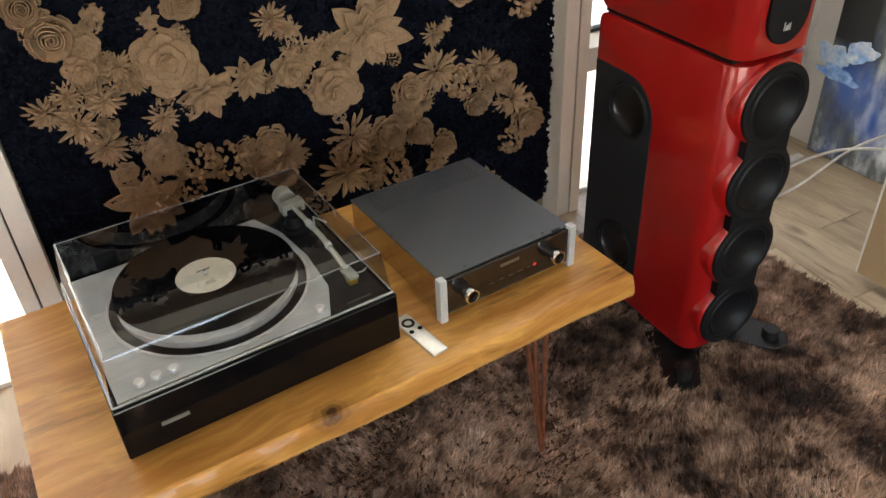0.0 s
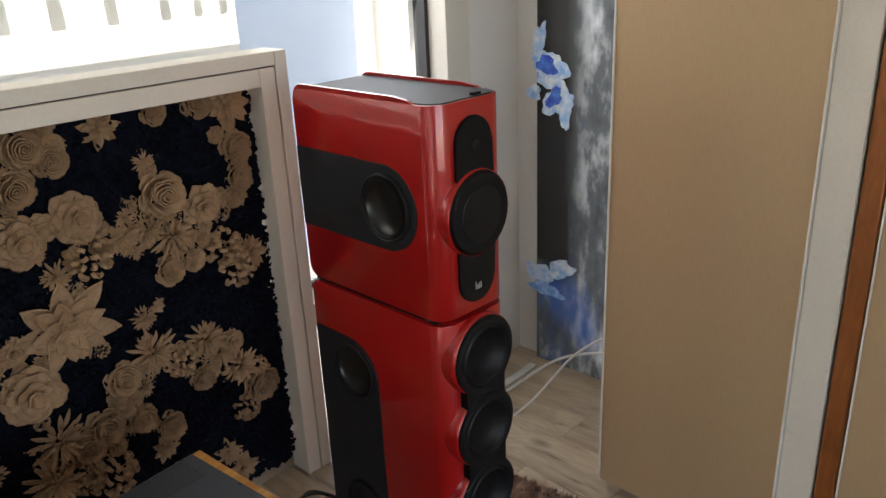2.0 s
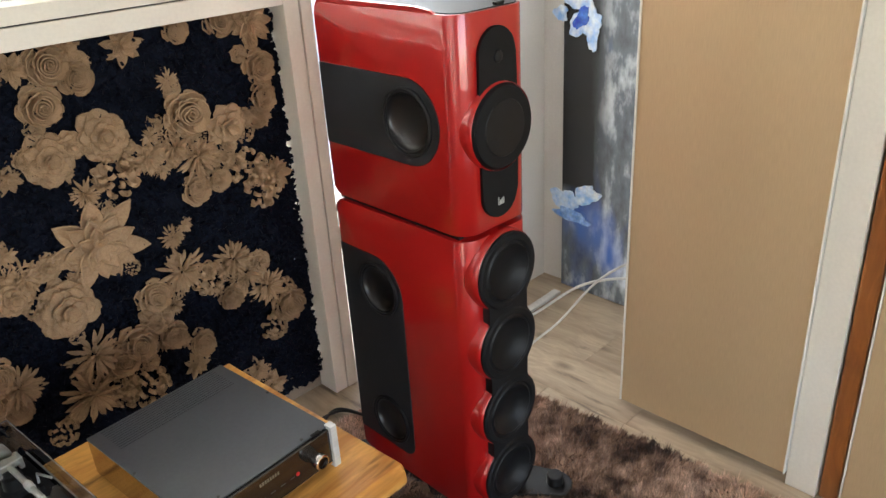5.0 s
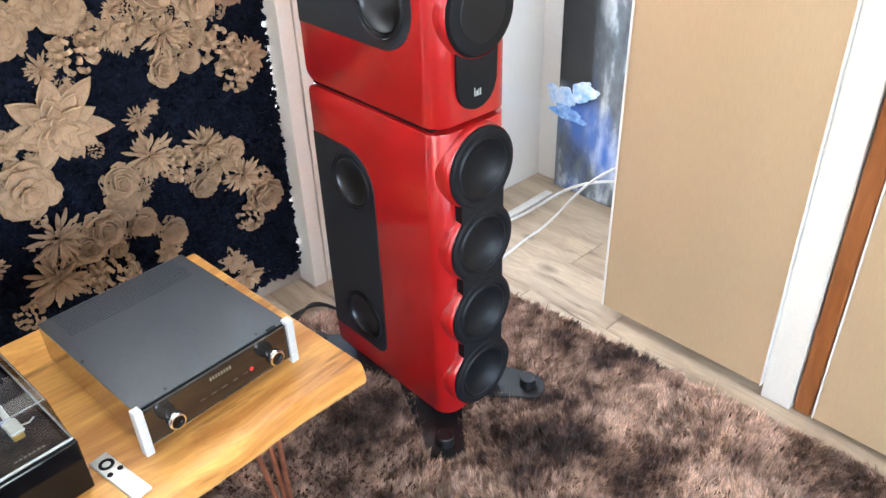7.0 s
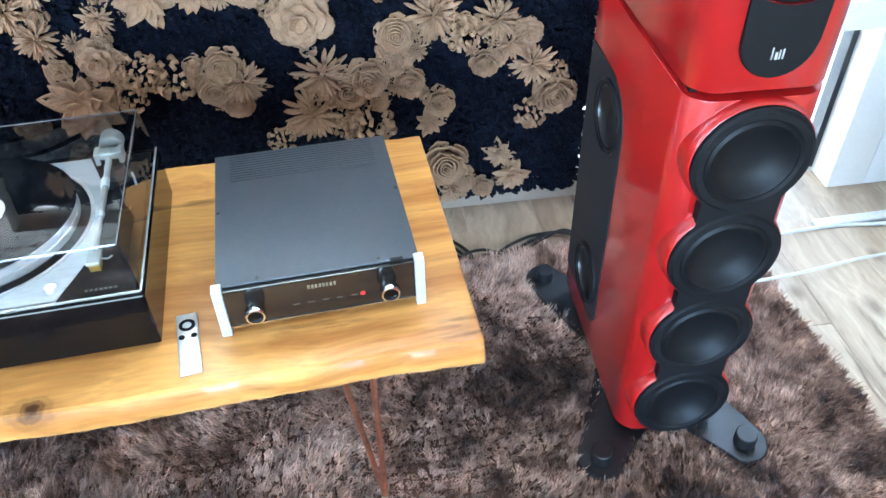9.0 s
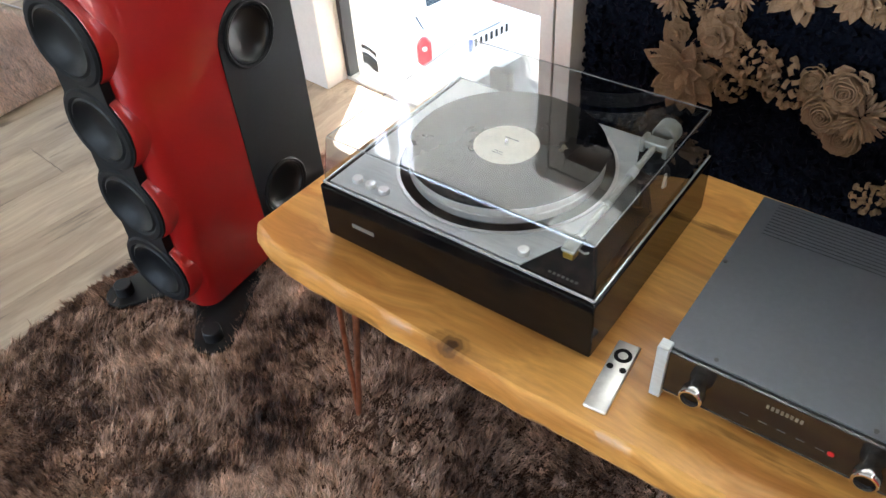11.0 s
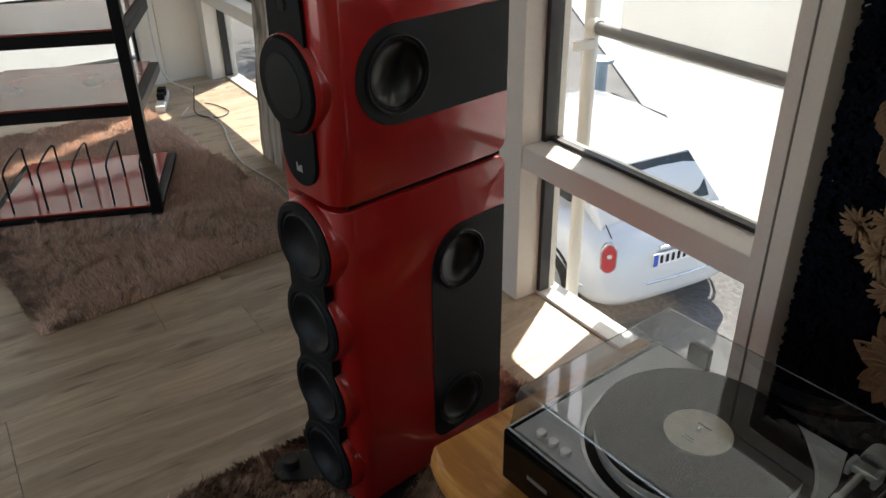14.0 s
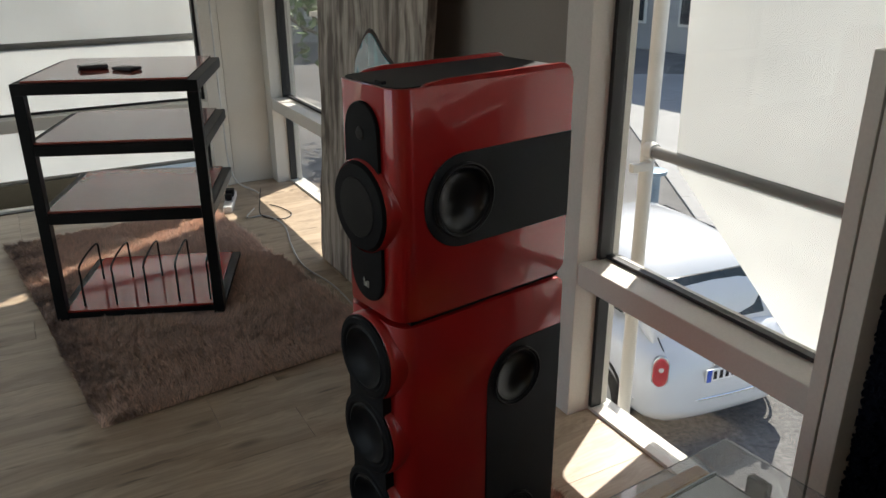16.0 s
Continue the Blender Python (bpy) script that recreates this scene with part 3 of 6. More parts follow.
def loudspeaker(m, label):
    w, d = 0.202, 0.432
    s = thing("loudspeaker", label, "speaker", None, group="pair of tower loudspeakers")
    zb0, zb1, zt0, zt1 = 0.047, 0.779, 0.791, 1.229
    # base plate with four arms
    arm = []
    for a, (px, py) in zip((-135, -45, 45, 135), FEET):
        arm += arc(px, py, 0.046, a - 75, a + 75, 8)
        nx = {-135: (0, 0.060), -45: (0.075, 0.215), 45: (0, 0.375), 135: (-0.075, 0.215)}[a]
        arm += [nx]
    part("base_plate", prism(arm, 0.014, 0.024, 0.003), BLACKSTEEL, s, "black powder-coated steel base")
    for px, py in FEET:
        part("foot", lathe([(0.0, 0.052), (0.019, 0.052), (0.021, 0.050), (0.021, 0.0245), (0.012, 0.0245), (0.012, 0.0), (0, 0)], 24, Matrix.Translation((px, py, 0))), BLACKSTEEL, s, "", None, smooth=35)
    part("plinth", box(-0.07, 0.07, 0.05, 0.39, 0.0245, zb0, 0.002), BLACKSTEEL, s)
    low = part("bass_cabinet", cabinet(w, d, zb0, zb1, 0.042, 0.022), RED, s, "glossy metallic red lacquer", None, smooth=28)
    part("joint", box(-0.09, 0.09, 0.03, 0.425, zb1, zt0), BAFFLE, s)
    top = part("upper_cabinet", cabinet(w, d, zt0, zt1, 0.042, 0.030), RED, s, "glossy metallic red lacquer", None, smooth=28)
    part("top_plate", prism([(x * 0.93, 0.008 + y * 0.93) for x, y in rounded_front(w, d, 0.036)], zt1 - 0.002, zt1 + 0.0022, 0.0008), GREY, top, "matt dark grey top plate")
    for sx in (-1, 1):
        # the side walls stand proud of the top plate
        prof = [(0.045, zt1 - 0.004), (0.070, zt1 + 0.006), (0.110, zt1 + 0.010)] + arc(d - 0.034, zt1 - 0.022, 0.032, 90, 10, 8) + [(d - 0.006, zt1 - 0.030), (0.045, zt1 - 0.030)]
        turn = Matrix(((0, 0, sx, 0), (1, 0, 0, 0), (0, 1, 0, 0), (0, 0, 0, 1)))
        part("side_rim", prism(prof, w / 2 - 0.0085, w / 2 - 0.0008, 0.0015, turn), RED, top, "raised red rim beside the top plate")
    part("switch", box(0.02, 0.045, 0.012, 0.022, zt1 + 0.0022, zt1 + 0.008, 0.002), RUBBER, top)
    # front baffle, upper: a stadium with a round midrange bulge
    zc, R = zt0 + 0.214, 0.085
    hw, zlo, zhi = 0.052, zt0 + 0.022, zt1 - 0.030
    out = []
    th = math.degrees(math.asin(hw / R))
    out += arc(0, zhi - hw, hw, 0, 180, 16)
    out += arc(0, zc, R, 90 + th, 270 - th, 20)
    out += arc(0, zlo + hw, hw, 180, 360, 16)
    out += arc(0, zc, R, -90 + th, 90 - th, 20)
    part("front_baffle", prism(out, -0.006, 0.008, 0.0025, FRONT), BAFFLE, top, "matt black front baffle", None)
    part("mid_bulge", lathe([(R + 0.002, -0.012), (R, 0.014), (R - 0.004, 0.021), (R - 0.01, 0.0225), (0, 0.0225)], 48, Matrix.Translation((0, 0, zc)) @ FRONT), BAFFLE, top, "", None, smooth=30)
    part("bulge_flank", lathe([(R + 0.007, -0.034), (R + 0.005, 0.000), (R + 0.0035, 0.0140), (R + 0.0023, 0.0150), (R + 0.0023, -0.034)], 48, Matrix.Translation((0, 0, zc)) @ FRONT), RED, top, "red flank of the midrange bulge", None, smooth=60)
    part("mid_grille", lathe([(0.058, 0.0226), (0.056, 0.0245), (0.02, 0.0265), (0, 0.0265)], 40, Matrix.Translation((0, 0, zc)) @ FRONT), RUBBER, top, "", None, smooth=40)
    zt = zt1 - 0.087
    part("tweeter", lathe([(0.034, 0.006), (0.033, 0.008), (0.016, 0.0075), (0.013, 0.0075), (0.011, 0.011), (0, 0.0145)], 32, Matrix.Translation((0, 0, zt)) @ FRONT), RUBBER, top, "", None, smooth=40)
    zl = zt0 + 0.058
    part("badge", joined(box(-0.0095, -0.0075, -0.0092, -0.008, zl - 0.008, zl + 0.009), box(-0.0045, -0.001, -0.0092, -0.008, zl - 0.008, zl + 0.002), box(0.001, 0.0028, -0.0092, -0.008, zl - 0.008, zl + 0.005),
                         box(0.0055, 0.0075, -0.0092, -0.008, zl - 0.008, zl + 0.006)), SILVER, top, "small white badge bars")
    # front baffle, lower: four woofers in a scalloped band
    zs = [0.690, 0.510, 0.330, 0.150]
    R2, hw = 0.0885, 0.058
    th = math.degrees(math.asin(hw / R2))
    right, left = [], []
    for i, z in enumerate(zs):
        a0 = 90 if i == 0 else 90 - th
        a1 = -90 if i == 3 else -90 + th
        right += arc(0, z, R2, a0, a1, 16)
    for x, z in reversed(right):
        left.append((-x, z))
    baffle = part("bass_baffle", prism((right + left[1:-1])[::-1], -0.006, 0.022, 0.003, FRONT), BAFFLE, low, "matt black scalloped baffle")
    for z in zs:
        mm = Matrix.Translation((0, 0, z)) @ FRONT
        part("bulge_flank", lathe([(R2 + 0.0065, -0.034), (R2 + 0.0045, 0.002), (R2 + 0.0025, 0.0165), (R2 + 0.0006, 0.0175), (R2 + 0.0006, -0.034)], 48, mm), RED, low, "red flank of the woofer bulge", None, smooth=60)
        ring = part("woofer_ring", lathe([(R2 - 0.002, 0.0222), (R2 - 0.006, 0.026), (R2 - 0.016, 0.0265), (R2 - 0.021, 0.0222)], 44, mm), BAFFLE, low, "", None, smooth=40)
        part("woofer_cone", lathe([(R2 - 0.0205, 0.0223), (R2 - 0.026, 0.0255), (R2 - 0.031, 0.0215), (0.045, 0.009), (0.022, 0.003), (0.0, 0.0015)], 44, mm), WCONE, low, "", None, smooth=50)
    bores = [lathe([(0, -0.03), (R2 - 0.022, -0.03), (R2 - 0.022, 0.03), (0, 0.03)], 32, Matrix.Translation((0, 0, z)) @ FRONT) for z in zs]
    bores2 = [lathe([(0, -0.03), (R2 - 0.021, -0.03), (R2 - 0.021, 0.03), (0, 0.03)], 32, Matrix.Translation((0, 0, z)) @ FRONT) for z in zs]
    cut_out(baffle, bores)
    # side inlays with drivers
    tbores = []
    for sx in (-1, 1):
        SIDE = Matrix(((0, 0, sx, 0), (1, 0, 0, 0), (0, 1, 0, 0), (0, 0, 0, 1)))     # local x to y, local y to z, local z outwards
        zc, rr, yw = zt0 + 0.220, 0.091, 0.148
        o = [(d - 0.001, zc - rr)] + [(d - 0.001, zc + rr)] + arc(yw, zc, rr, 90, 270, 24)
        inl = part("side_inlay", prism(o, w / 2 - 0.004, w / 2 + 0.0022, 0.0008, SIDE), GREY, top, "matt dark grey side inlay")
        mm = Matrix.Translation((sx * (w / 2 + 0.0022), yw, zc)) @ Matrix.Rotation(radians(90 * sx), 4, "Y")
        cut_out(inl, [bore(0.0615, mm)])
        tbores.append(bore(0.0613, mm))
        driver(top, mm, 0.066, 0.036, 0.007)
        y0 = 0.216
        o = [(d - 0.001, 0.112), (d - 0.001, 0.664)] + arc(y0 + 0.095, 0.569, 0.095, 90, 180, 14) + arc(y0 + 0.035, 0.147, 0.035, 180, 270, 8)
        inl = part("side_inlay", prism(o, w / 2 - 0.004, w / 2 + 0.0022, 0.0008, SIDE), GREY, low, "matt dark grey side inlay")
        for z in (0.578, 0.196):
            mm = Matrix.Translation((sx * (w / 2 + 0.0022), y0 + 0.083, z)) @ Matrix.Rotation(radians(90 * sx), 4, "Y")
            driver(low, mm, 0.062, 0.034, 0.007)
            cut_out(inl, [bore(0.0575, mm)])
            bores2.append(bore(0.0573, mm))
    cut_out(low, bores2)
    cut_out(top, tbores)
    s.matrix_basis = m
    return s


right_speaker = loudspeaker(pose(1.745, 1.378, 0.0, 0, 0, -1.0), "tall red lacquered tower loudspeaker on the shaggy rug")
left_speaker = copy_thing(right_speaker, pose(-0.112, 1.240, 0.0, 0, 0, 9.0))

# ---------- bench ----------
BZ = 0.457
bench = thing("bench", "live-edge oak bench with copper hairpin legs, knot in its front edge", "bench", pose(1.357, 1.290, 0, 0, 0, 3.3) @ pose(-1.352, -1.256, 0))


def slab():
    """A thick plank with a natural, uneven front edge that leans out towards the underside."""
    bm = bmesh.new()
    n = 90
    rows = []
    for i in range(n + 1):
        u = i / n
        x = 0.278 + (1.352 - 0.278) * u
        wob = 0.005 * math.sin(u * 9 + 0.5) + 0.0015 * math.sin(u * 23) + 0.003 * noise.noise((u * 30, 0, 0))
        yf = 1.256 + wob * 0.7 + (0.030 * max(0, 1 - u / 0.10) ** 1.5)
        yb = 1.826 + 0.004 * math.sin(u * 7) + 0.002 * noise.noise((u * 40, 3, 0))
        dent = 0.0022 * noise.noise((u * 18, 5, 1))
        prof = [(yf + 0.006, BZ), (yf + 0.002, BZ - 0.003), (yf - 0.004 + dent, BZ - 0.018), (yf - 0.007 + dent * 2, BZ - 0.036), (yf - 0.003 + dent, BZ - 0.046), (yf + 0.006, BZ - 0.050)]
        prof += [(yb - 0.006, BZ - 0.050), (yb, BZ - 0.044), (yb, BZ - 0.006), (yb - 0.006, BZ)]
        rows.append([bm.verts.new((x, y, z)) for y, z in prof])
    k = len(rows[0])
    for a, b in zip(rows, rows[1:]):
        for j in range(k):
            bm.faces.new((a[j], a[(j + 1) % k], b[(j + 1) % k], b[j]))
    ends = [bm.faces.new(rows[0]), bm.faces.new(rows[-1][::-1])]
    bmesh.ops.bevel(bm, geom=[e for f in ends for e in f.edges], offset=0.003, segments=2, profile=0.5, affect="EDGES")
    return finish(bm)


part("slab", slab(), OAK, bench, "oiled oak plank with a waney edge", None, smooth=30)
for fx, fy, sx, sy in ((1.18, 1.300, -1, -1), (0.425, 1.300, 1, -1), (1.18, 1.74, -1, 1), (0.425, 1.74, 1, 1)):
    tops = [(fx + sx * 0.050, fy - sy * 0.012), (fx - sx * 0.004, fy - sy * 0.012), (fx - sx * 0.004, fy - sy * 0.062)]
    leg = part("hairpin_leg", joined(*[tube([(tx, ty, BZ - 0.0505), (fx + (tx - fx) * 0.06, fy + (ty - fy) * 0.06, 0.03), (fx, fy, 0.022)], 0.0052) for tx, ty in tops]), COPPER, bench, "thin copper-coloured hairpin leg", None, smooth=60)
    part("mounting_plate", box(min(t[0] for t in tops) - 0.012, max(t[0] for t in tops) + 0.012, min(t[1] for t in tops) - 0.012, max(t[1] for t in tops) + 0.012, BZ - 0.0545, BZ - 0.0505, 0.001), COPPER, leg)

# ---------- turntable ----------
GREYPRINT = mat("dull_silver_print", (0.17, 0.165, 0.15), 0.45, 0.2)
tt = thing("turntable", "black gloss turntable with a record under its clear lid", "turntable", pose(0.648, 1.330, BZ, 0, 0, 4.5))
TW, TD, TH = 0.472, 0.375, 0.117
part("plinth", box(-TW / 2, TW / 2, 0, TD, 0.012, TH - 0.006, 0.003), PIANO, tt, "glossy black plinth")
for px in (-0.19, 0.19):
    for py in (0.05, 0.33):
        part("foot", lathe([(0, 0), (0.025, 0), (0.025, 0.012), (0, 0.012)], 24, Matrix.Translation((px, py, 0))), RUBBER, tt, "", None, smooth=30)
# top plate, silver with a curved border to a dark arm board at the right
edge = [(0.118, 0.012), (0.150, 0.085), (0.158, 0.19), (0.150, 0.29), (0.125, TD - 0.012)]
silver = [(-TW / 2 + 0.012, 0.012)] + edge + [(-TW / 2 + 0.012, TD - 0.012)]
part("top_plate", prism(silver, TH - 0.006, TH - 0.0015, 0.0008), SILVER, tt, "brushed silver top plate")
part("arm_board", prism([edge[0]] + [(TW / 2 - 0.012, 0.012), (TW / 2 - 0.012, TD - 0.012)] + edge[::-1][:-1], TH - 0.006, TH - 0.0025, 0.0008), BAFFLE, tt, "matt black arm board")
PC = (-0.022, 0.196)
pm = Matrix.Translation((PC[0], PC[1], TH))
part("platter", lathe([(0, 0.0), (0.148, 0.0), (0.151, 0.002), (0.151, 0.0125), (0.1495, 0.0135), (0.1495, 0.0150), (0.151, 0.0160), (0.151, 0.0255), (0.149, 0.0275), (0.14, 0.028), (0, 0.028)], 64, pm), ALU, tt, "satin aluminium platter", None, smooth=30)
part("platter_well", lathe([(0.149, -0.0012), (0.1635, -0.0012), (0.1640, -0.0004), (0.1655, -0.0003)], 72, pm), BAFFLE, tt, "dark gap round the platter", None, smooth=30)
part("groove_ring", lathe([(0.171, -0.0014), (0.171, 0.0006), (0.166, 0.0006), (0.166, -0.0014)], 72, pm), ALU, tt, "", None, smooth=30)
rec = part("record", lathe([(0.0035, 0.0302), (0.1525, 0.0302), (0.153, 0.0292), (0.1515, 0.0282), (0.0035, 0.0282)], 96, pm), VINYL, tt, "black vinyl record", None, smooth=30)
part("record_label", lathe([(0.0036, 0.0304), (0.05, 0.0304), (0.0505, 0.0302)], 48, pm), LABEL, rec, "cream paper record label", None, smooth=30)
for q0, q1, q2, q3 in ((-0.012, 0.012, 0.0145, 0.017), (-0.008, 0.008, -0.022, -0.0205), (-0.010, 0.010, -0.027, -0.0258)):
    part("label_print", box(q0, q1, q2, q3, 0, 0.0002), GREY, rec, "unreadable dark label print", pm @ Matrix.Translation((0, 0, 0.0306)))
part("spindle", lathe([(0.0035, 0.020), (0.0035, 0.036), (0.002, 0.039), (0, 0.0395)], 16, pm), CHROME, tt, "", None, smooth=40)
for bx in (-0.186, -0.160, -0.134, 0.110):
    part("button", lathe([(0.0085, -0.001), (0.0085, 0.006), (0.0075, 0.0075), (0, 0.0078)], 24, Matrix.Translation((bx, 0.034, TH - 0.0015))), ALU, tt, "round silver button", None, smooth=40)
part("maker_plate", box(-0.178, -0.135, -0.0012, 0.0005, 0.052, 0.0595), GREYPRINT, tt, "small silver name plate")
part("board_print", joined(*[box(0.155 + i * 0.0066, 0.1592 + i * 0.0066, 0.021, 0.0255, TH - 0.0025, TH - 0.0022) for i in range(7)]), GREYPRINT, tt, "silver letter bars")
# tonearm
ARMGREY = mat("grey_tonearm_metal", (0.36, 0.37, 0.34), 0.35, 0.55, 0.05, 20)
ax, ay = 0.178, 0.285
arm = part("tonearm_base", lathe([(0, 0.0), (0.026, 0.0), (0.026, 0.008), (0.018, 0.010), (0.016, 0.030), (0.011, 0.034), (0.011, 0.050), (0, 0.050)], 32, Matrix.Translation((ax, ay, TH - 0.002))), BLACKSTEEL, tt, "", None, smooth=35)
zarm = TH + 0.050
part("bearing_yoke", joined(box(ax - 0.020, ax + 0.020, ay - 0.010, ay + 0.010, zarm - 0.004, zarm + 0.008, 0.002), box(ax - 0.022, ax - 0.014, ay - 0.012, ay + 0.012, zarm - 0.012, zarm + 0.010, 0.002),
                            box(ax + 0.014, ax + 0.022, ay - 0.012, ay + 0.012, zarm - 0.012, zarm + 0.010, 0.002)), ARMGREY, arm)
tip = (0.176, 0.040)
part("arm_tube", tube([(ax, ay, zarm), (ax + 0.002, (ay + tip[1]) / 2, zarm - 0.003), (tip[0], tip[1] + 0.02, zarm - 0.012)], 0.0048, 12), ARMGREY, arm, "", None, smooth=50)
part("arm_collar", tube([(ax + 0.001, ay - 0.07, zarm - 0.001), (ax + 0.001, ay - 0.088, zarm - 0.002)], 0.0066, 12), SILVER, arm, "", None, smooth=50)
part("arm_collar", tube([(ax + 0.001, ay - 0.15, zarm - 0.004), (ax, ay - 0.158, zarm - 0.005)], 0.0066, 12), SILVER, arm, "", None, smooth=50)
part("counterweight", lathe([(0, -0.012), (0.017, -0.012), (0.0185, -0.010), (0.0185, 0.014), (0.016, 0.017), (0, 0.017)], 32, Matrix.Translation((ax, ay + 0.038, zarm)) @ Matrix.Rotation(radians(90), 4, "X")), ARMGREY, arm, "", None, smooth=35)
part("headshell", box(tip[0] - 0.010, tip[0] + 0.010, tip[1] - 0.008, tip[1] + 0.026, zarm - 0.018, zarm - 0.012, 0.002), ARMGREY, arm)
part("cartridge", box(tip[0] - 0.008, tip[0] + 0.008, tip[1] - 0.006, tip[1] + 0.012, zarm - 0.030, zarm - 0.018, 0.002), mat("gold_cartridge", (0.45, 0.28, 0.05), 0.35, 0.7), arm, "small gold cartridge")
part("finger_lift", tube([(tip[0] + 0.010, tip[1] + 0.004, zarm - 0.015), (tip[0] + 0.02, tip[1] + 0.0, zarm - 0.014), (tip[0] + 0.027, tip[1] - 0.002, zarm - 0.008)], 0.0014, 6), ARMGREY, arm)
part("arm_rest", joined(box(ax + 0.012, ax + 0.020, ay - 0.085, ay - 0.075, TH - 0.002, zarm - 0.008, 0.001), lathe([(0, 0), (0.010, 0), (0.010, 0.004), (0, 0.004)], 16, Matrix.Translation((ax + 0.016, ay - 0.08, TH - 0.002)))), BAFFLE, tt)
part("lift_lever", tube([(ax + 0.03, ay - 0.02, TH), (ax + 0.03, ay - 0.025, TH + 0.025), (ax + 0.04, ay - 0.06, TH + 0.028)], 0.002, 8), SILVER, tt)
# lid: five thin sheets
LZ0, LZ1 = TH - 0.002, TH + 0.079
lx0, lx1, ly0, ly1 = -TW / 2 + 0.004, TW / 2 - 0.004, 0.006, TD - 0.004


def lid_shell():
    def ring(ins, z):
        sl = 0.010 if z > LZ0 + 0.01 else 0.0
        return [(lx0 + ins + sl, ly0 + ins + sl, z), (lx1 - ins - sl, ly0 + ins + sl, z), (lx1 - ins - sl, ly1 - ins, z), (lx0 + ins + sl, ly1 - ins, z)]
    bm = bmesh.new()
    o0, o1 = [[bm.verts.new(p) for p in ring(0, z)] for z in (LZ0, LZ1)]
    for i in range(4):
        j = (i + 1) % 4
        bm.faces.new((o0[i], o0[j], o1[j], o1[i]))
    bm.faces.new(o1)
    bmesh.ops.bevel(bm, geom=[e for e in bm.edges if not any(len(v.link_edges) < 3 and v in o0 for v in e.verts)], offset=0.004, segments=2, profile=0.5, affect="EDGES")
    return finish(bm)


lid = part("lid", lid_shell(), LID, tt, "clear acrylic dust cover, closed")
lid.visible_shadow = False
part("lid_edge", joined(tube([(lx0, ly0, LZ0), (lx1, ly0, LZ0)], 0.0022, 6), tube([(lx0, ly0, LZ0), (lx0, ly1, LZ0)], 0.0018, 6), tube([(lx1, ly0, LZ0), (lx1, ly1, LZ0)], 0.0018, 6)), mat("clear_polished_edge", (0.55, 0.57, 0.58), 0.1, 0.6), lid)
part("lid_top_edge", joined(tube([(lx0 + 0.012, ly0 + 0.012, LZ1 - 0.002), (lx1 - 0.012, ly0 + 0.012, LZ1 - 0.002)], 0.0009, 6), tube([(lx0 + 0.012, ly0 + 0.012, LZ1 - 0.002), (lx0 + 0.012, ly1 - 0.003, LZ1 - 0.002)], 0.0009, 6),
                            tube([(lx1 - 0.012, ly0 + 0.012, LZ1 - 0.002), (lx1 - 0.012, ly1 - 0.003, LZ1 - 0.002)], 0.0009, 6), tube([(lx0 + 0.012, ly1 - 0.003, LZ1 - 0.002), (lx1 - 0.012, ly1 - 0.003, LZ1 - 0.002)], 0.0009, 6)), mat("acrylic_edge", (0.45, 0.47, 0.48), 0.15, 0.5), lid)
for hx in (-0.15, 0.15):
    part("hinge", box(hx - 0.02, hx + 0.02, TD - 0.006, TD + 0.012, TH - 0.05, TH + 0.03, 0.003), BAFFLE, tt, "black lid hinge")

# ---------- amplifier ----------
amp = thing("amplifier", "compact black amplifier with two knobs and silver corner posts", "amplifier", pose(1.124, 1.378, BZ, 0, 0, 4.6))
AW, AD, AZ = 0.298, 0.342, 0.090
part("case", box(-AW / 2, AW / 2, 0.006, AD, 0.010, AZ - 0.003, 0.001), CASESTEEL, amp, "polished steel case")
part("lid_plate", box(-AW / 2 - 0.001, AW / 2 + 0.001, 0.004, AD + 0.001, AZ - 0.003, AZ, 0.0008), AMPTOP, amp, "dark blue-grey anodised cover")
for i in range(11):
    part("vent_slot", box(-0.125, 0.125, 0.262 + i * 0.0072, 0.2631 + i * 0.0072, AZ, AZ + 0.0004), GREY, amp)
for px, py in ((-0.145, 0.18), (0.145, 0.18), (-0.09, 0.012), (0.09, 0.012)):
    part("screw", lathe([(0.003, 0.0), (0.003, 0.0012), (0, 0.0016)], 12, Matrix.Translation((px, py, AZ))), GASKET, amp)
part("front_panel", box(-AW / 2 + 0.004, AW / 2 - 0.004, -0.003, 0.0055, 0.012, AZ - 0.004, 0.001), AMPGLASS, amp, "black glass front")
part("front_trim", box(-AW / 2 + 0.004, AW / 2 - 0.004, -0.0045, -0.0032, 0.011, 0.0145), CHROME, amp)
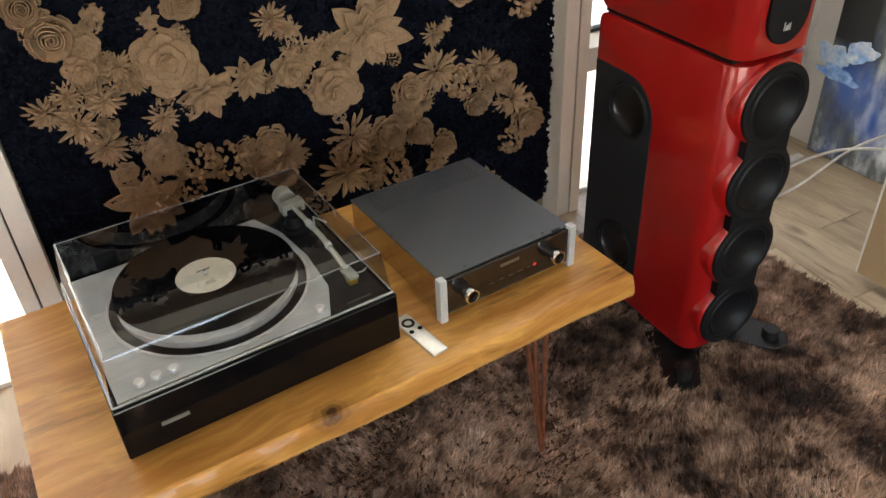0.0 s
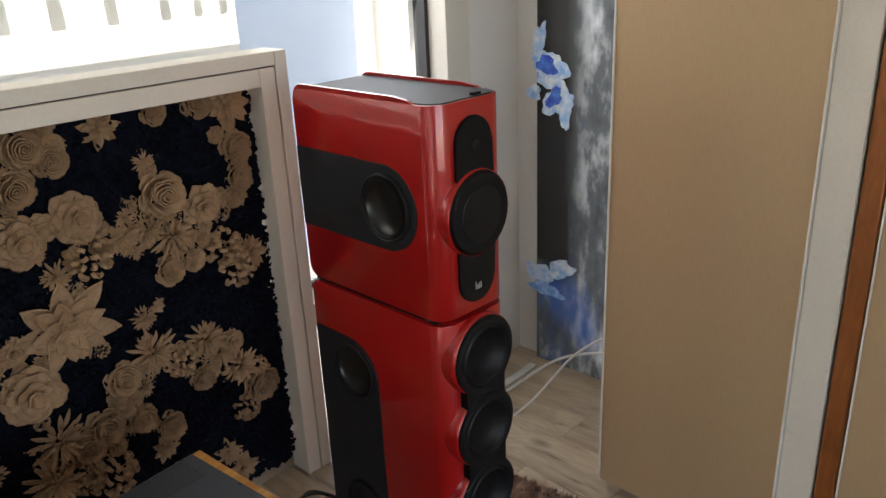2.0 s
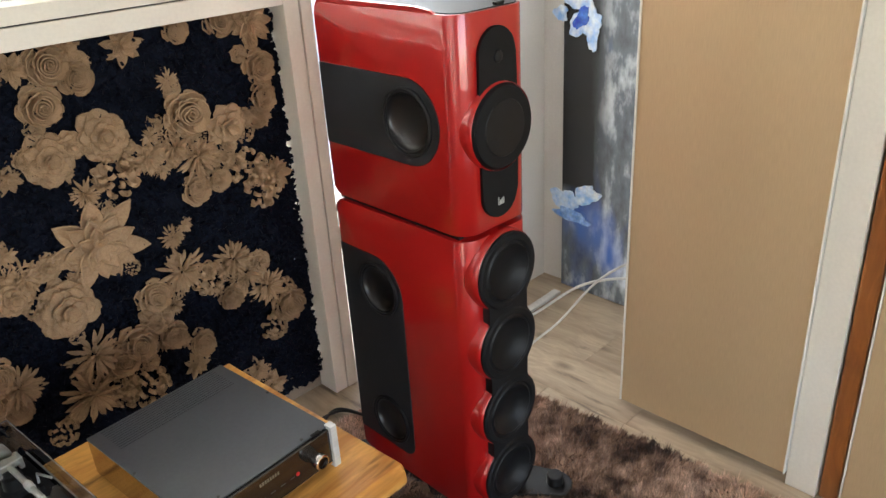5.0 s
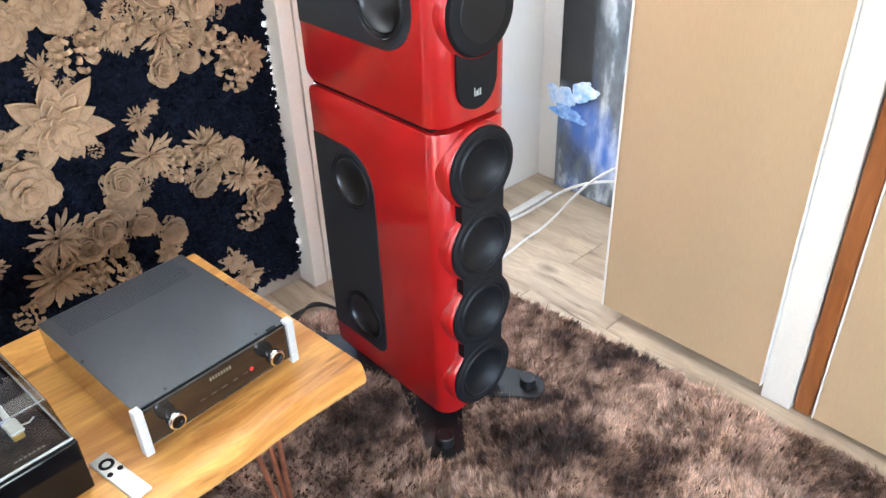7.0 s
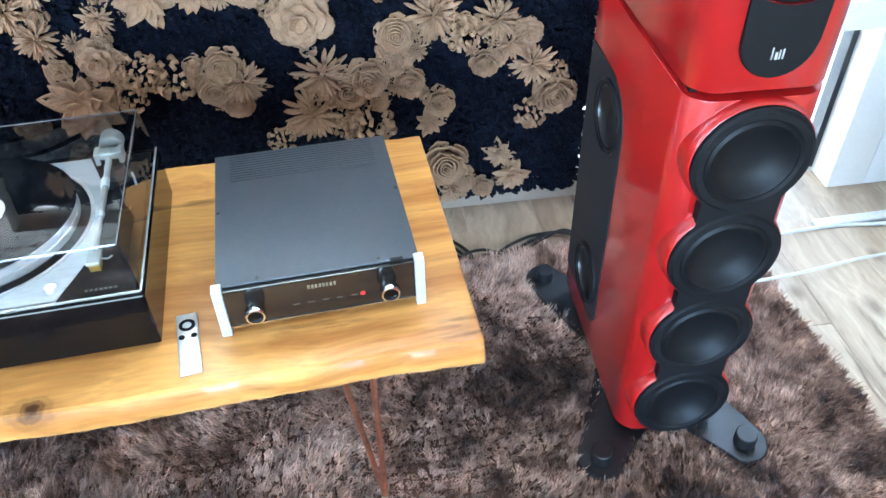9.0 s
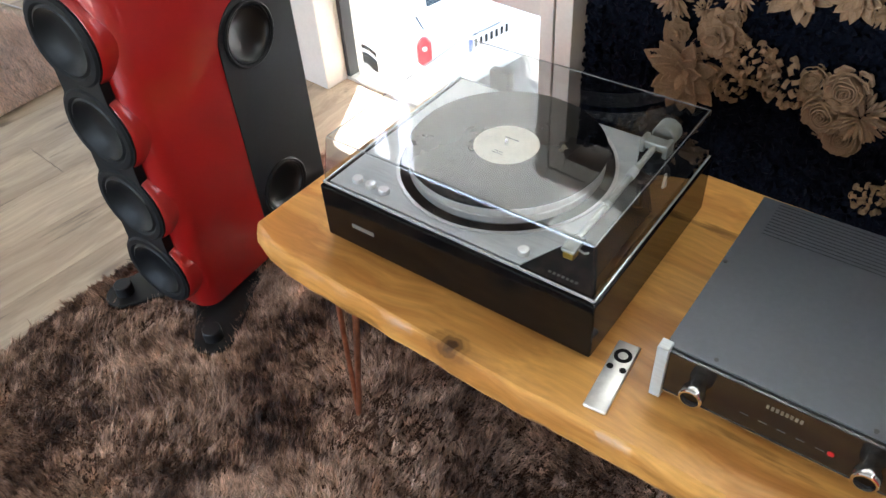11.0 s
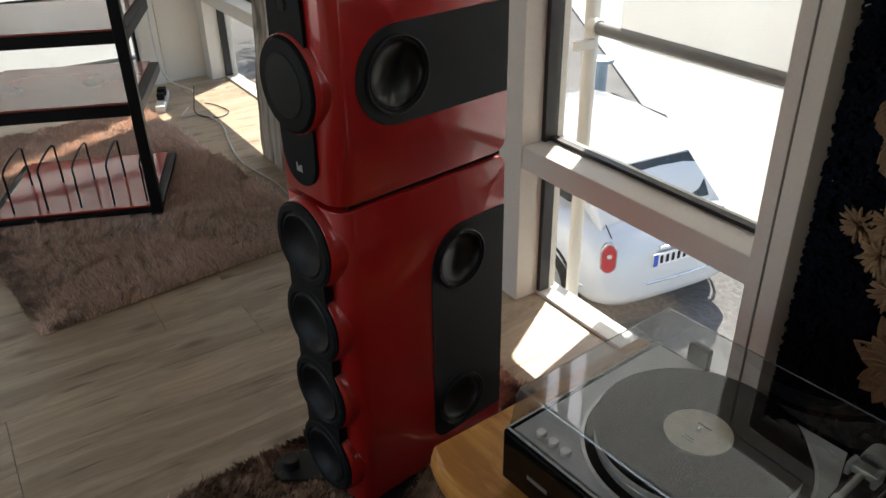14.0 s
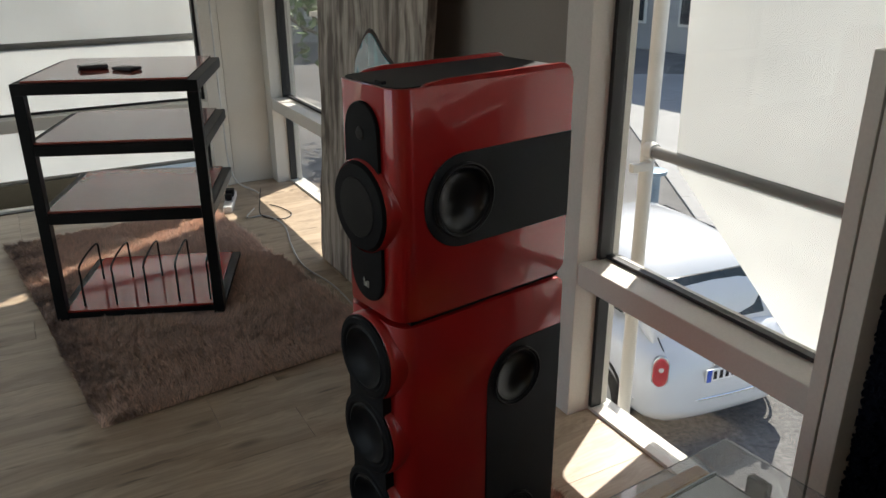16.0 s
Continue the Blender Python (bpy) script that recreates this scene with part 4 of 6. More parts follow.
for sx in (-1, 1):
    part("corner_post", box(sx * AW / 2 - 0.0075, sx * AW / 2 + 0.0075, -0.009, 0.009, 0.0, AZ + 0.003, 0.0015), SILVER, amp, "satin silver corner post")
    kn = part("knob", lathe([(0.0, 0.004), (0.008, 0.004), (0.010, 0.0), (0.0115, 0.0), (0.0118, 0.008), (0.0145, 0.010), (0.0150, 0.013), (0.0148, 0.022), (0.0140, 0.0250), (0.0125, 0.0255), (0.0115, 0.022), (0, 0.0215)], 36,
                            Matrix.Translation((sx * 0.100, -0.003, 0.050)) @ FRONT), GUNMETAL, amp, "smoked chrome knob with a bright ring", None, smooth=30)
    part("knob_face", lathe([(0.0113, 0.0222), (0, 0.0224)], 28, Matrix.Translation((sx * 0.100, -0.003, 0.050)) @ FRONT), PIANO, kn, "black knob face")
    part("knob_ring", lathe([(0.0146, 0.0242), (0.0138, 0.0262), (0.0116, 0.0262), (0.0113, 0.0235)], 36, Matrix.Translation((sx * 0.100, -0.003, 0.050)) @ FRONT), CHROME, kn, "", None, smooth=30)
part("indicator", lathe([(0.004, 0), (0.004, 0.0012), (0, 0.0018)], 16, Matrix.Translation((0.060, -0.003, 0.040)) @ FRONT), REDLED, amp, "small red indicator")
part("name_print", joined(*[box(-0.020 + i * 0.0055, -0.0165 + i * 0.0055, -0.0036, -0.003, 0.066, 0.073) for i in range(8)]), mat("dull_gold_print", (0.12, 0.095, 0.06), 0.5), amp, "dull gold name bars")
part("front_print", joined(*[box(-0.045 + i * 0.022, -0.035 + i * 0.022, -0.0036, -0.003, 0.038, 0.0395) for i in range(5)]), mat("dim_print", (0.06, 0.05, 0.04), 0.5), amp, "dim unreadable print bars")
part("headphone_socket", box(0.106, 0.126, -0.001, 0.007, AZ, AZ + 0.0025, 0.001), BAFFLE, amp)
for px in (-0.12, 0.12):
    for py in (0.04, 0.33):
        part("foot", lathe([(0, 0), (0.016, 0), (0.016, 0.011), (0, 0.011)], 20, Matrix.Translation((px, py, 0))), RUBBER, amp, "", None, smooth=30)

# ---------- remote ----------
rem = thing("remote_control", "slim aluminium remote control lying on the bench", "remote control", pose(0.920, 1.349, BZ, 0, 0, 9.5))
part("body", box(-0.016, 0.016, -0.062, 0.062, 0.0004, 0.0068, 0.0025, 3), ALU, rem, "satin aluminium", None, smooth=40)
part("ring_button", lathe([(0.0125, 0.0), (0.0122, 0.0009), (0.007, 0.0009), (0.0068, 0.0)], 32, Matrix.Translation((0, 0.036, 0.0067))), BAFFLE, rem, "black ring button", None, smooth=30)
for bx in (-0.009, 0.009):
    part("button", lathe([(0.0048, 0.0), (0.0046, 0.0009), (0, 0.0011)], 20, Matrix.Translation((bx, 0.012, 0.0067))), BAFFLE, rem, "small black button", None, smooth=30)

# ---------- felt flower panel ----------
panel = thing("felt_flower_panel", "navy felt wall panel covered with tan felt flowers", "wall panel")
PX0, PX1, PZ0, PZ1 = SX0 + 0.10, SX1 - 0.108, 0.058, SZ - 0.098
part("backing", box(PX0, PX1, 2.187, 2.199, PZ0 + 0.021, PZ1, 0.002), NAVY, panel, "dark navy felt backing")


def tufts(count, seed):
    """Short navy felt leaves, denser and ragged at the rim."""
    g = np.random.default_rng(seed)
    bm_v, faces = [], []
    for i in range(count):
        x, z = g.uniform(PX0 - 0.004, PX1 + 0.004), g.uniform(PZ0 + 0.005, PZ1 - 0.004)
        if i % 6 == 0:
            x = (PX0 if g.random() < 0.5 else PX1) + g.normal(0, 0.006)
        elif i % 14 == 1:
            z = PZ0 + abs(g.normal(0, 0.012))
        a, ln, wd = g.uniform(0, 2 * math.pi), g.uniform(0.014, 0.030), g.uniform(0.004, 0.008)
        lift = g.uniform(0.008, 0.028)
        dx, dz = math.cos(a), math.sin(a)
        px, pz = -dz * wd, dx * wd
        k = len(bm_v)
        y = 2.186
        bm_v += [(x - px * 0.5, y, z - pz * 0.5), (x + px * 0.5, y, z + pz * 0.5), (x + dx * ln * 0.55 + px, y - lift, z + dz * ln * 0.55 + pz),
                 (x + dx * ln * 0.55 - px, y - lift, z + dz * ln * 0.55 - pz), (x + dx * ln, y - lift * 0.8, z + dz * ln)]
        faces += [(k, k + 1, k + 2, k + 3), (k + 3, k + 2, k + 4)]
    me = bpy.data.meshes.new("leaf_cover")
    me.from_pydata(bm_v, [], faces)
    me.materials.append(NAVY)
    ob = new("leaf_cover", me)
    ob.parent = panel
    tagged(ob, "small navy felt leaves with a ragged rim", kind="stuff")


tufts(16000, 11)


def sheet(bm, pts, thick):
    """A felt piece from rows of points, given some thickness."""
    vs = [[bm.verts.new(p) for p in row] for row in pts]
    fs = []
    for a, b in zip(vs, vs[1:]):
        for i in range(len(a) - 1):
            fs.append(bm.faces.new((a[i], a[i + 1], b[i + 1], b[i])))
    return fs


def petal(bm, ang, r0, r1, wd, lift0, lift1, point, curl, g):
    """One petal, root at radius r0 and tip at r1; flower faces local z."""
    rows = []
    n = 6
    for i in range(n + 1):
        u = i / n
        r = r0 + (r1 - r0) * u
        w = wd * ((math.sin(math.pi * (0.12 + 0.88 * u) ** 0.8) if not point else math.sin(math.pi * min(1, 0.18 + 0.82 * u)) ** 0.8) + 0.02)
        if not point:
            w = wd * math.sqrt(max(0.02, 1 - (max(0, u - 0.55) / 0.47) ** 2)) * (0.35 + 0.65 * min(1, u / 0.5))
        z = lift0 + (lift1 - lift0) * u - curl * u ** 3
        row = []
        for s in (-1, -0.45, 0.45, 1):
            t = s * w
            row.append((r * math.cos(ang) - t * math.sin(ang), r * math.sin(ang) + t * math.cos(ang), z + abs(s) ** 2 * wd * 0.28))
        rows.append(row)
    sheet(bm, rows, 0)


def spun_rose(g):
    """A rolled heart with wide cupped petals wrapped round it."""
    bm = bmesh.new()
    turns, n = 4.2, 90
    inner, outer = [], []
    for i in range(n):
        u = i / (n - 1)
        a = u * turns * 2 * math.pi
        r = 0.05 + 0.50 * u + 0.03 * math.sin(a * 2.3 + g.uniform(0, 0.5)) * u
        h = 0.70 * (1 - 0.22 * u) + 0.04 * math.sin(a * 3.1)
        inner.append((r * 0.95 * math.cos(a), r * 0.95 * math.sin(a), 0.0))
        outer.append((r * 1.10 * math.cos(a), r * 1.10 * math.sin(a), h))
    sheet(bm, [inner, outer], 0)
    for cnt, r0, r1, wd, l0, l1, c in ((5, 0.42, 0.78, 0.46, 0.10, 0.60, 0.02), (6, 0.50, 0.96, 0.50, 0.02, 0.40, 0.05), (5, 0.55, 1.10, 0.46, 0.0, 0.20, 0.06)):
        a0 = g.uniform(0, 6.28)
        for i in range(cnt):
            petal(bm, a0 + i * 2 * math.pi / cnt + g.normal(0, 0.12), r0, r1 * g.uniform(0.92, 1.06), wd, l0, l1 * g.uniform(0.85, 1.15), False, c, g)
    return bm


def camellia(g):
    bm = bmesh.new()
    for cnt, r0, r1, wd, l0, l1, c in ((7, 0.25, 1.0, 0.42, 0.05, 0.28, 0.12), (6, 0.15, 0.76, 0.36, 0.18, 0.48, 0.14), (5, 0.08, 0.50, 0.27, 0.3, 0.62, 0.12), (4, 0.02, 0.28, 0.18, 0.38, 0.70, 0.0)):
        a0 = g.uniform(0, 6.28)
        for i in range(cnt):
            petal(bm, a0 + i * 2 * math.pi / cnt + g.normal(0, 0.08), r0, r1 * g.uniform(0.92, 1.06), wd, l0, l1 * g.uniform(0.85, 1.1), False, c, g)
    return bm


def star(g):
    bm = bmesh.new()
    for cnt, r0, r1, wd, l0, l1, c in ((7, 0.15, 1.08, 0.24, 0.05, 0.22, 0.08), (8, 0.1, 0.82, 0.20, 0.15, 0.42, 0.06), (7, 0.06, 0.58, 0.15, 0.25, 0.56, 0.03), (6, 0.02, 0.34, 0.1, 0.3, 0.62, 0.0)):
        a0 = g.uniform(0, 6.28)
        for i in range(cnt):
            petal(bm, a0 + i * 2 * math.pi / cnt + g.normal(0, 0.1), r0, r1 * g.uniform(0.85, 1.1), wd, l0, l1 * g.uniform(0.8, 1.15), True, c, g)
    return bm


def dahlia(g):
    bm = bmesh.new()
    for cnt, r0, r1, wd, l0, l1, c in ((17, 0.2, 1.05, 0.085, 0.04, 0.30, 0.16), (15, 0.15, 0.85, 0.08, 0.15, 0.52, 0.14), (12, 0.1, 0.62, 0.075, 0.28, 0.66, 0.10), (9, 0.03, 0.36, 0.07, 0.35, 0.76, 0.02)):
        a0 = g.uniform(0, 6.28)
        for i in range(cnt):
            petal(bm, a0 + i * 2 * math.pi / cnt + g.normal(0, 0.12), r0, r1 * g.uniform(0.8, 1.12), wd, l0, l1 * g.uniform(0.75, 1.2), False, c, g)
    return bm


def pompon(g):
    """Many small rolled loops on a dome."""
    bm = bmesh.new()
    n = 26
    for i in range(n):
        f = (i + 0.5) / n
        th = math.acos(1 - f * 0.92)
        ph = i * 2.39996 + g.normal(0, 0.15)
        d = Vector((math.sin(th) * math.cos(ph), math.sin(th) * math.sin(ph), math.cos(th)))
        c = Vector((d.x * 0.84, d.y * 0.84, 0.12 + d.z * 0.5))
        s = d.cross(Vector((g.normal(), g.normal(), g.normal()))).normalized()
        t = d.cross(s)
        ring = [c + (s * math.cos(a) * 0.17 + d * (0.10 + 0.16 * math.sin(a))) for a in np.linspace(-0.4, math.pi + 0.4, 8)]
        sheet(bm, [[p - t * 0.085 for p in ring], [p + t * 0.085 for p in ring]], 0)
        sheet(bm, [[c + (s * math.cos(a) * 0.09 + d * (0.08 + 0.10 * math.sin(a))) + t * w for a in np.linspace(-0.3, math.pi + 0.3, 6)] for w in (-0.06, 0.06)], 0)
    petal(bm, 1.0, 0.3, 0.95, 0.5, 0.0, 0.1, False, 0, g)
    petal(bm, 4.1, 0.3, 0.95, 0.5, 0.0, 0.1, False, 0, g)
    return bm


def flower_meshes(name, make, variants, thick, seed):
    out = []
    for i in range(variants):
        g = np.random.default_rng(seed + i)
        bm = make(g)
        bmesh.ops.recalc_face_normals(bm, faces=bm.faces)
        bmesh.ops.solidify(bm, geom=bm.faces[:], thickness=thick)
        me = bpy.data.meshes.new(name)
        bm.to_mesh(me)
        bm.free()
        me.materials.append(FELT)
        out.append(me)
    return out


ROSES = [(1.200, 1.144, 0.040), (1.164, 1.062, 0.039), (1.250, 1.102, 0.033), (1.505, 1.162, 0.028), (1.619, 1.166, 0.034), (1.708, 1.041, 0.037), (1.710, 0.957, 0.033), (1.486, 0.970, 0.048),
         (1.574, 0.829, 0.025), (1.541, 0.780, 0.030), (1.475, 0.769, 0.032), (1.512, 0.446, 0.029), (1.686, 0.353, 0.045), (1.307, 0.533, 0.038), (1.295, 0.464, 0.030), (1.332, 0.412, 0.034),
         (1.237, 0.433, 0.042), (1.403, 0.352, 0.033), (1.189, 0.406, 0.041), (0.935, 0.396, 0.033), (1.414, 0.172, 0.051), (1.452, 0.112, 0.035), (1.511, 0.087, 0.026), (0.502, 0.853, 0.044),
         (0.469, 0.916, 0.035), (0.916, 0.495, 0.036), (0.890, 0.437, 0.037), (0.778, 0.872, 0.034), (0.565, 1.040, 0.045), (0.861, 0.996, 0.040)]
CAMELLIAS = [(1.663, 1.079, 0.022), (1.587, 0.916, 0.048), (1.410, 0.959, 0.021), (1.273, 0.965, 0.054), (1.150, 0.944, 0.055), (1.203, 0.962, 0.031), (1.098, 0.593, 0.065), (0.999, 0.666, 0.043),
         (1.085, 0.703, 0.032), (1.612, 0.512, 0.033), (1.260, 0.361, 0.027), (0.563, 0.816, 0.030), (0.597, 0.877, 0.023), (0.544, 0.768, 0.036), (0.715, 0.750, 0.068), (0.657, 0.529, 0.044),
         (0.658, 1.064, 0.051), (0.961, 0.968, 0.051)]
STARS = [(1.132, 1.144, 0.034), (1.250, 1.159, 0.030), (1.369, 1.150, 0.040), (1.701, 1.156, 0.053), (1.698, 0.917, 0.030), (1.064, 0.923, 0.030), (1.375, 0.888, 0.043), (1.403, 0.843, 0.022),
         (1.711, 0.747, 0.045), (1.203, 0.716, 0.097), (1.009, 0.760, 0.030), (1.429, 0.688, 0.021), (1.376, 0.293, 0.033), (1.554, 0.182, 0.036), (1.591, 0.111, 0.041), (1.424, 0.077, 0.033),
         (0.700, 0.844, 0.023), (0.786, 0.657, 0.059), (0.891, 0.668, 0.046), (0.597, 0.423, 0.085), (0.760, 1.098, 0.040), (1.031, 1.115, 0.045)]
DAHLIAS = [(1.463, 1.052, 0.025), (1.210, 0.843, 0.032), (1.442, 0.893, 0.035), (1.496, 0.855, 0.049), (1.035, 0.695, 0.038), (1.387, 0.672, 0.029), (1.393, 0.572, 0.054), (1.539, 0.550, 0.048),
         (1.573, 0.492, 0.041), (1.628, 0.433, 0.048), (1.354, 0.488, 0.027), (1.134, 0.450, 0.060), (1.105, 0.349, 0.066), (0.954, 0.449, 0.051), (0.611, 0.760, 0.032), (0.640, 0.714, 0.029),
         (0.568, 0.691, 0.036), (0.498, 0.715, 0.032), (0.501, 0.647, 0.042), (0.544, 0.585, 0.045), (0.445, 0.691, 0.035), (0.679, 0.620, 0.035), (0.968, 0.791, 0.037), (0.476, 1.092, 0.035)]
POMPONS = [(1.640, 0.880, 0.024), (1.287, 0.870, 0.046), (1.627, 0.787, 0.046), (1.661, 0.720, 0.045), (1.275, 0.627, 0.018), (1.457, 0.529, 0.039), (1.629, 0.301, 0.036), (1.233, 0.297, 0.051),
         (1.177, 0.318, 0.037), (1.017, 0.282, 0.031), (0.735, 0.490, 0.039), (0.808, 0.469, 0.043), (0.700, 0.429, 0.032)]
frng = random.Random(5)
# small flowers that fill the gaps where two large ones almost touch
ALL = ROSES + CAMELLIAS + STARS + DAHLIAS + POMPONS
fill = {0: [], 1: [], 2: [], 3: [], 4: []}
for i, (x0, z0, r0) in enumerate(ALL):
    for x1, z1, r1 in ALL[i + 1:]:
        d = math.hypot(x1 - x0, z1 - z0)
        if 0.05 < d < (r0 + r1) * 1.5:
            fx, fz = (x0 + x1) / 2 + frng.gauss(0, 0.010), (z0 + z1) / 2 + frng.gauss(0, 0.010)
            near = [q for rows_ in fill.values() for q in rows_ if math.hypot(q[0] - fx, q[1] - fz) < 0.034]
            if not near and PX0 + 0.03 < fx < PX1 - 0.03:
                fill[frng.randrange(5)].append((fx, fz, frng.uniform(0.018, 0.027)))
for fname, make, rows, thick, sd in (("rose", spun_rose, ROSES, 0.05, 10), ("camellia", camellia, CAMELLIAS, 0.045, 20), ("star_flower", star, STARS, 0.04, 30),
                                     ("dahlia", dahlia, DAHLIAS, 0.045, 40), ("pompon", pompon, POMPONS, 0.045, 50)):
    meshes = flower_meshes(fname, make, 4, thick, sd)
    for i, (x, z, r) in enumerate(rows + fill[sd // 10 - 1]):
        ob = new(fname, meshes[i % 4])
        k = r * 1.18
        ob.matrix_basis = Matrix.LocRotScale((x, 2.181 - frng.uniform(0, 0.010), z), (Matrix.Rotation(radians(90 + frng.uniform(-8, 8)), 3, "X") @ Matrix.Rotation(frng.uniform(0, 6.28), 3, "Z")).to_euler(), (k, k, min(k * 1.45, 0.085)))
        ob.parent = panel

# ---------- equipment rack ----------
u = Vector((0.370, 0.929, 0)).normalized()
v = Vector((-0.929, 0.370, 0)).normalized()
RACK = Matrix(((u.x, v.x, 0, -2.062), (u.y, v.y, 0, 0.697), (0, 0, 1, 0.03), (0, 0, 0, 1)))     # x along the front, y to the back
rack = thing("equipment_rack", "open black steel rack with glossy reddish glass shelves", "rack", RACK)
RW, RD, RH = 0.659, 0.60, 0.954
RACKSTEEL = mat("black_rack_steel", (0.005, 0.005, 0.005), 0.45, 0.0, 0.2, 12, 0.1, 200, spec=0.2)
SHELF = mat("reddish_glossy_glass", (0.32, 0.075, 0.055), 0.06, 0.0, 0.1, 3, 0.03, 60, coat=0.25)
REDSHELF = mat("red_glossy_glass", (0.36, 0.03, 0.02), 0.06, 0.0, 0.1, 3, 0.03, 60, coat=0.25)
s_ = 0.042
for px in (0, RW - s_):
    for py in (0,):
        part("post", box(px, px + s_, py, py + s_, 0.0, RH - 0.0425, 0.002), RACKSTEEL, rack)
for z in (0.012, 0.414, 0.684, RH - 0.042):
    z1 = z + 0.042
    full = z > 0.9
    part("front_rail", box(0 if full else s_ + 0.0005, RW if full else RW - s_ - 0.0005, 0.0, s_ if full else s_ - 0.004, z, z1 if z > 0.1 else z + 0.02, 0.002), RACKSTEEL, rack)
    for px in (0, RW - s_):
        part("side_rail", box(px, px + s_, s_ + 0.0005, RD, z, z1 if z > 0.1 else z + 0.02, 0.002), RACKSTEEL, rack)
    zz = (z1 if z > 0.1 else z + 0.02) + 0.001
    part("shelf", box(0.035, RW - 0.035, 0.012, RD - 0.012, zz, zz + 0.008, 0.002), REDSHELF if z < 0.1 else SHELF, rack, "glossy reddish glass shelf")
for i in range(5):
    x = 0.10 + i * 0.125
    part("divider_wire", tube(smooth_line([(x, 0.05, 0.042), (x, 0.055, 0.16), (x, 0.075, 0.215), (x, 0.30, 0.218), (x, 0.325, 0.16), (x, 0.33, 0.042)], 5), 0.0042, 8), RACKSTEEL, rack, "bent black wire record divider", None, smooth=60)
ph = thing("handheld_control", "small dark handset lying on the rack top", "remote control", RACK @ pose(0.22, 0.27, RH + 0.0105, 0, 0, 24))
part("body", box(-0.055, 0.055, -0.032, 0.032, 0.0, 0.016, 0.006, 3), mat("dark_plastic", (0.03, 0.025, 0.03), 0.3), ph, "", None, smooth=40)
part("screen", box(-0.045, 0.03, -0.024, 0.024, 0.0158, 0.0172, 0.0006), SMOKE, ph)
ph2 = thing("card_case", "small dark flat case lying on the rack top", "case", RACK @ pose(0.36, 0.22, RH + 0.0105, 0, 0, -30))
part("body", box(-0.05, 0.05, -0.03, 0.03, 0.0, 0.012, 0.004, 3), mat("black_leather", (0.02, 0.018, 0.02), 0.5, bump=0.2), ph2, "", None, smooth=40)

# ---------- weathered board with turquoise inlay ----------
WEATHER = wood("weathered_grey_wood", (0.47, 0.41, 0.34), (0.13, 0.10, 0.08), 0.75, "X", 22, knots=False, contrast=1.4)
TURQ = mat("turquoise_inlay", (0.03, 0.20, 0.24), 0.25, 0, 0.3, 9, 0.2, 60, second=(0.010, 0.045, 0.06), stretch=(0.25, 1, 1), coat=0.5)
art = thing("weathered_board_artwork", "tall weathered grey board with a turquoise inlay leaning on the pier", "artwork", None)


def wavy_board():
    pts = []
    for i in range(40):
        s = i / 39
        pts.append((1.95 * s, 0.52 - 0.06 * s + 0.014 * math.sin(s * 14) + 0.006 * math.sin(s * 43)))
    for i in range(40):
        s = 1 - i / 39
        pts.append((1.95 * s, -0.53 + 0.012 * math.sin(s * 11 + 2) + 0.005 * math.sin(s * 37)))
    return pts


BOARD = Matrix(((0, -1, 0, -1.73), (0, 0, 1, 1.900), (1, 0, 0, 0.002), (0, 0, 0, 1)))    # local x up, local y to -x, local z to the window
art.matrix_basis = BOARD @ Matrix.Rotation(radians(-2.2), 4, "Y")
part("board", prism(wavy_board(), 0.0, 0.035, 0.004), WEATHER, art, "weathered grey grained board")
blob = [(0.80 + 0.29 * math.cos(a) * (1 + 0.10 * math.sin(3 * a + 1) + 0.06 * math.sin(7 * a)), -0.12 + 0.265 * math.sin(a) * (1 + 0.09 * math.sin(4 * a) + 0.05 * math.sin(9 * a + 2))) for a in np.linspace(0, 2 * math.pi, 64, endpoint=False)]
part("inlay_rim", prism([(0.80 + (x - 0.80) * 1.05, -0.12 + (y + 0.12) * 1.05) for x, y in blob], -0.003, 0.0005, 0.001), mat("dark_burnt_rim", (0.03, 0.02, 0.015), 0.7), art, "dark burnt rim of the inlay")
part("inlay", prism(blob, -0.007, -0.0028, 0.0015), TURQ, art, "blotchy turquoise resin inlay")

# ---------- abstract painting ----------


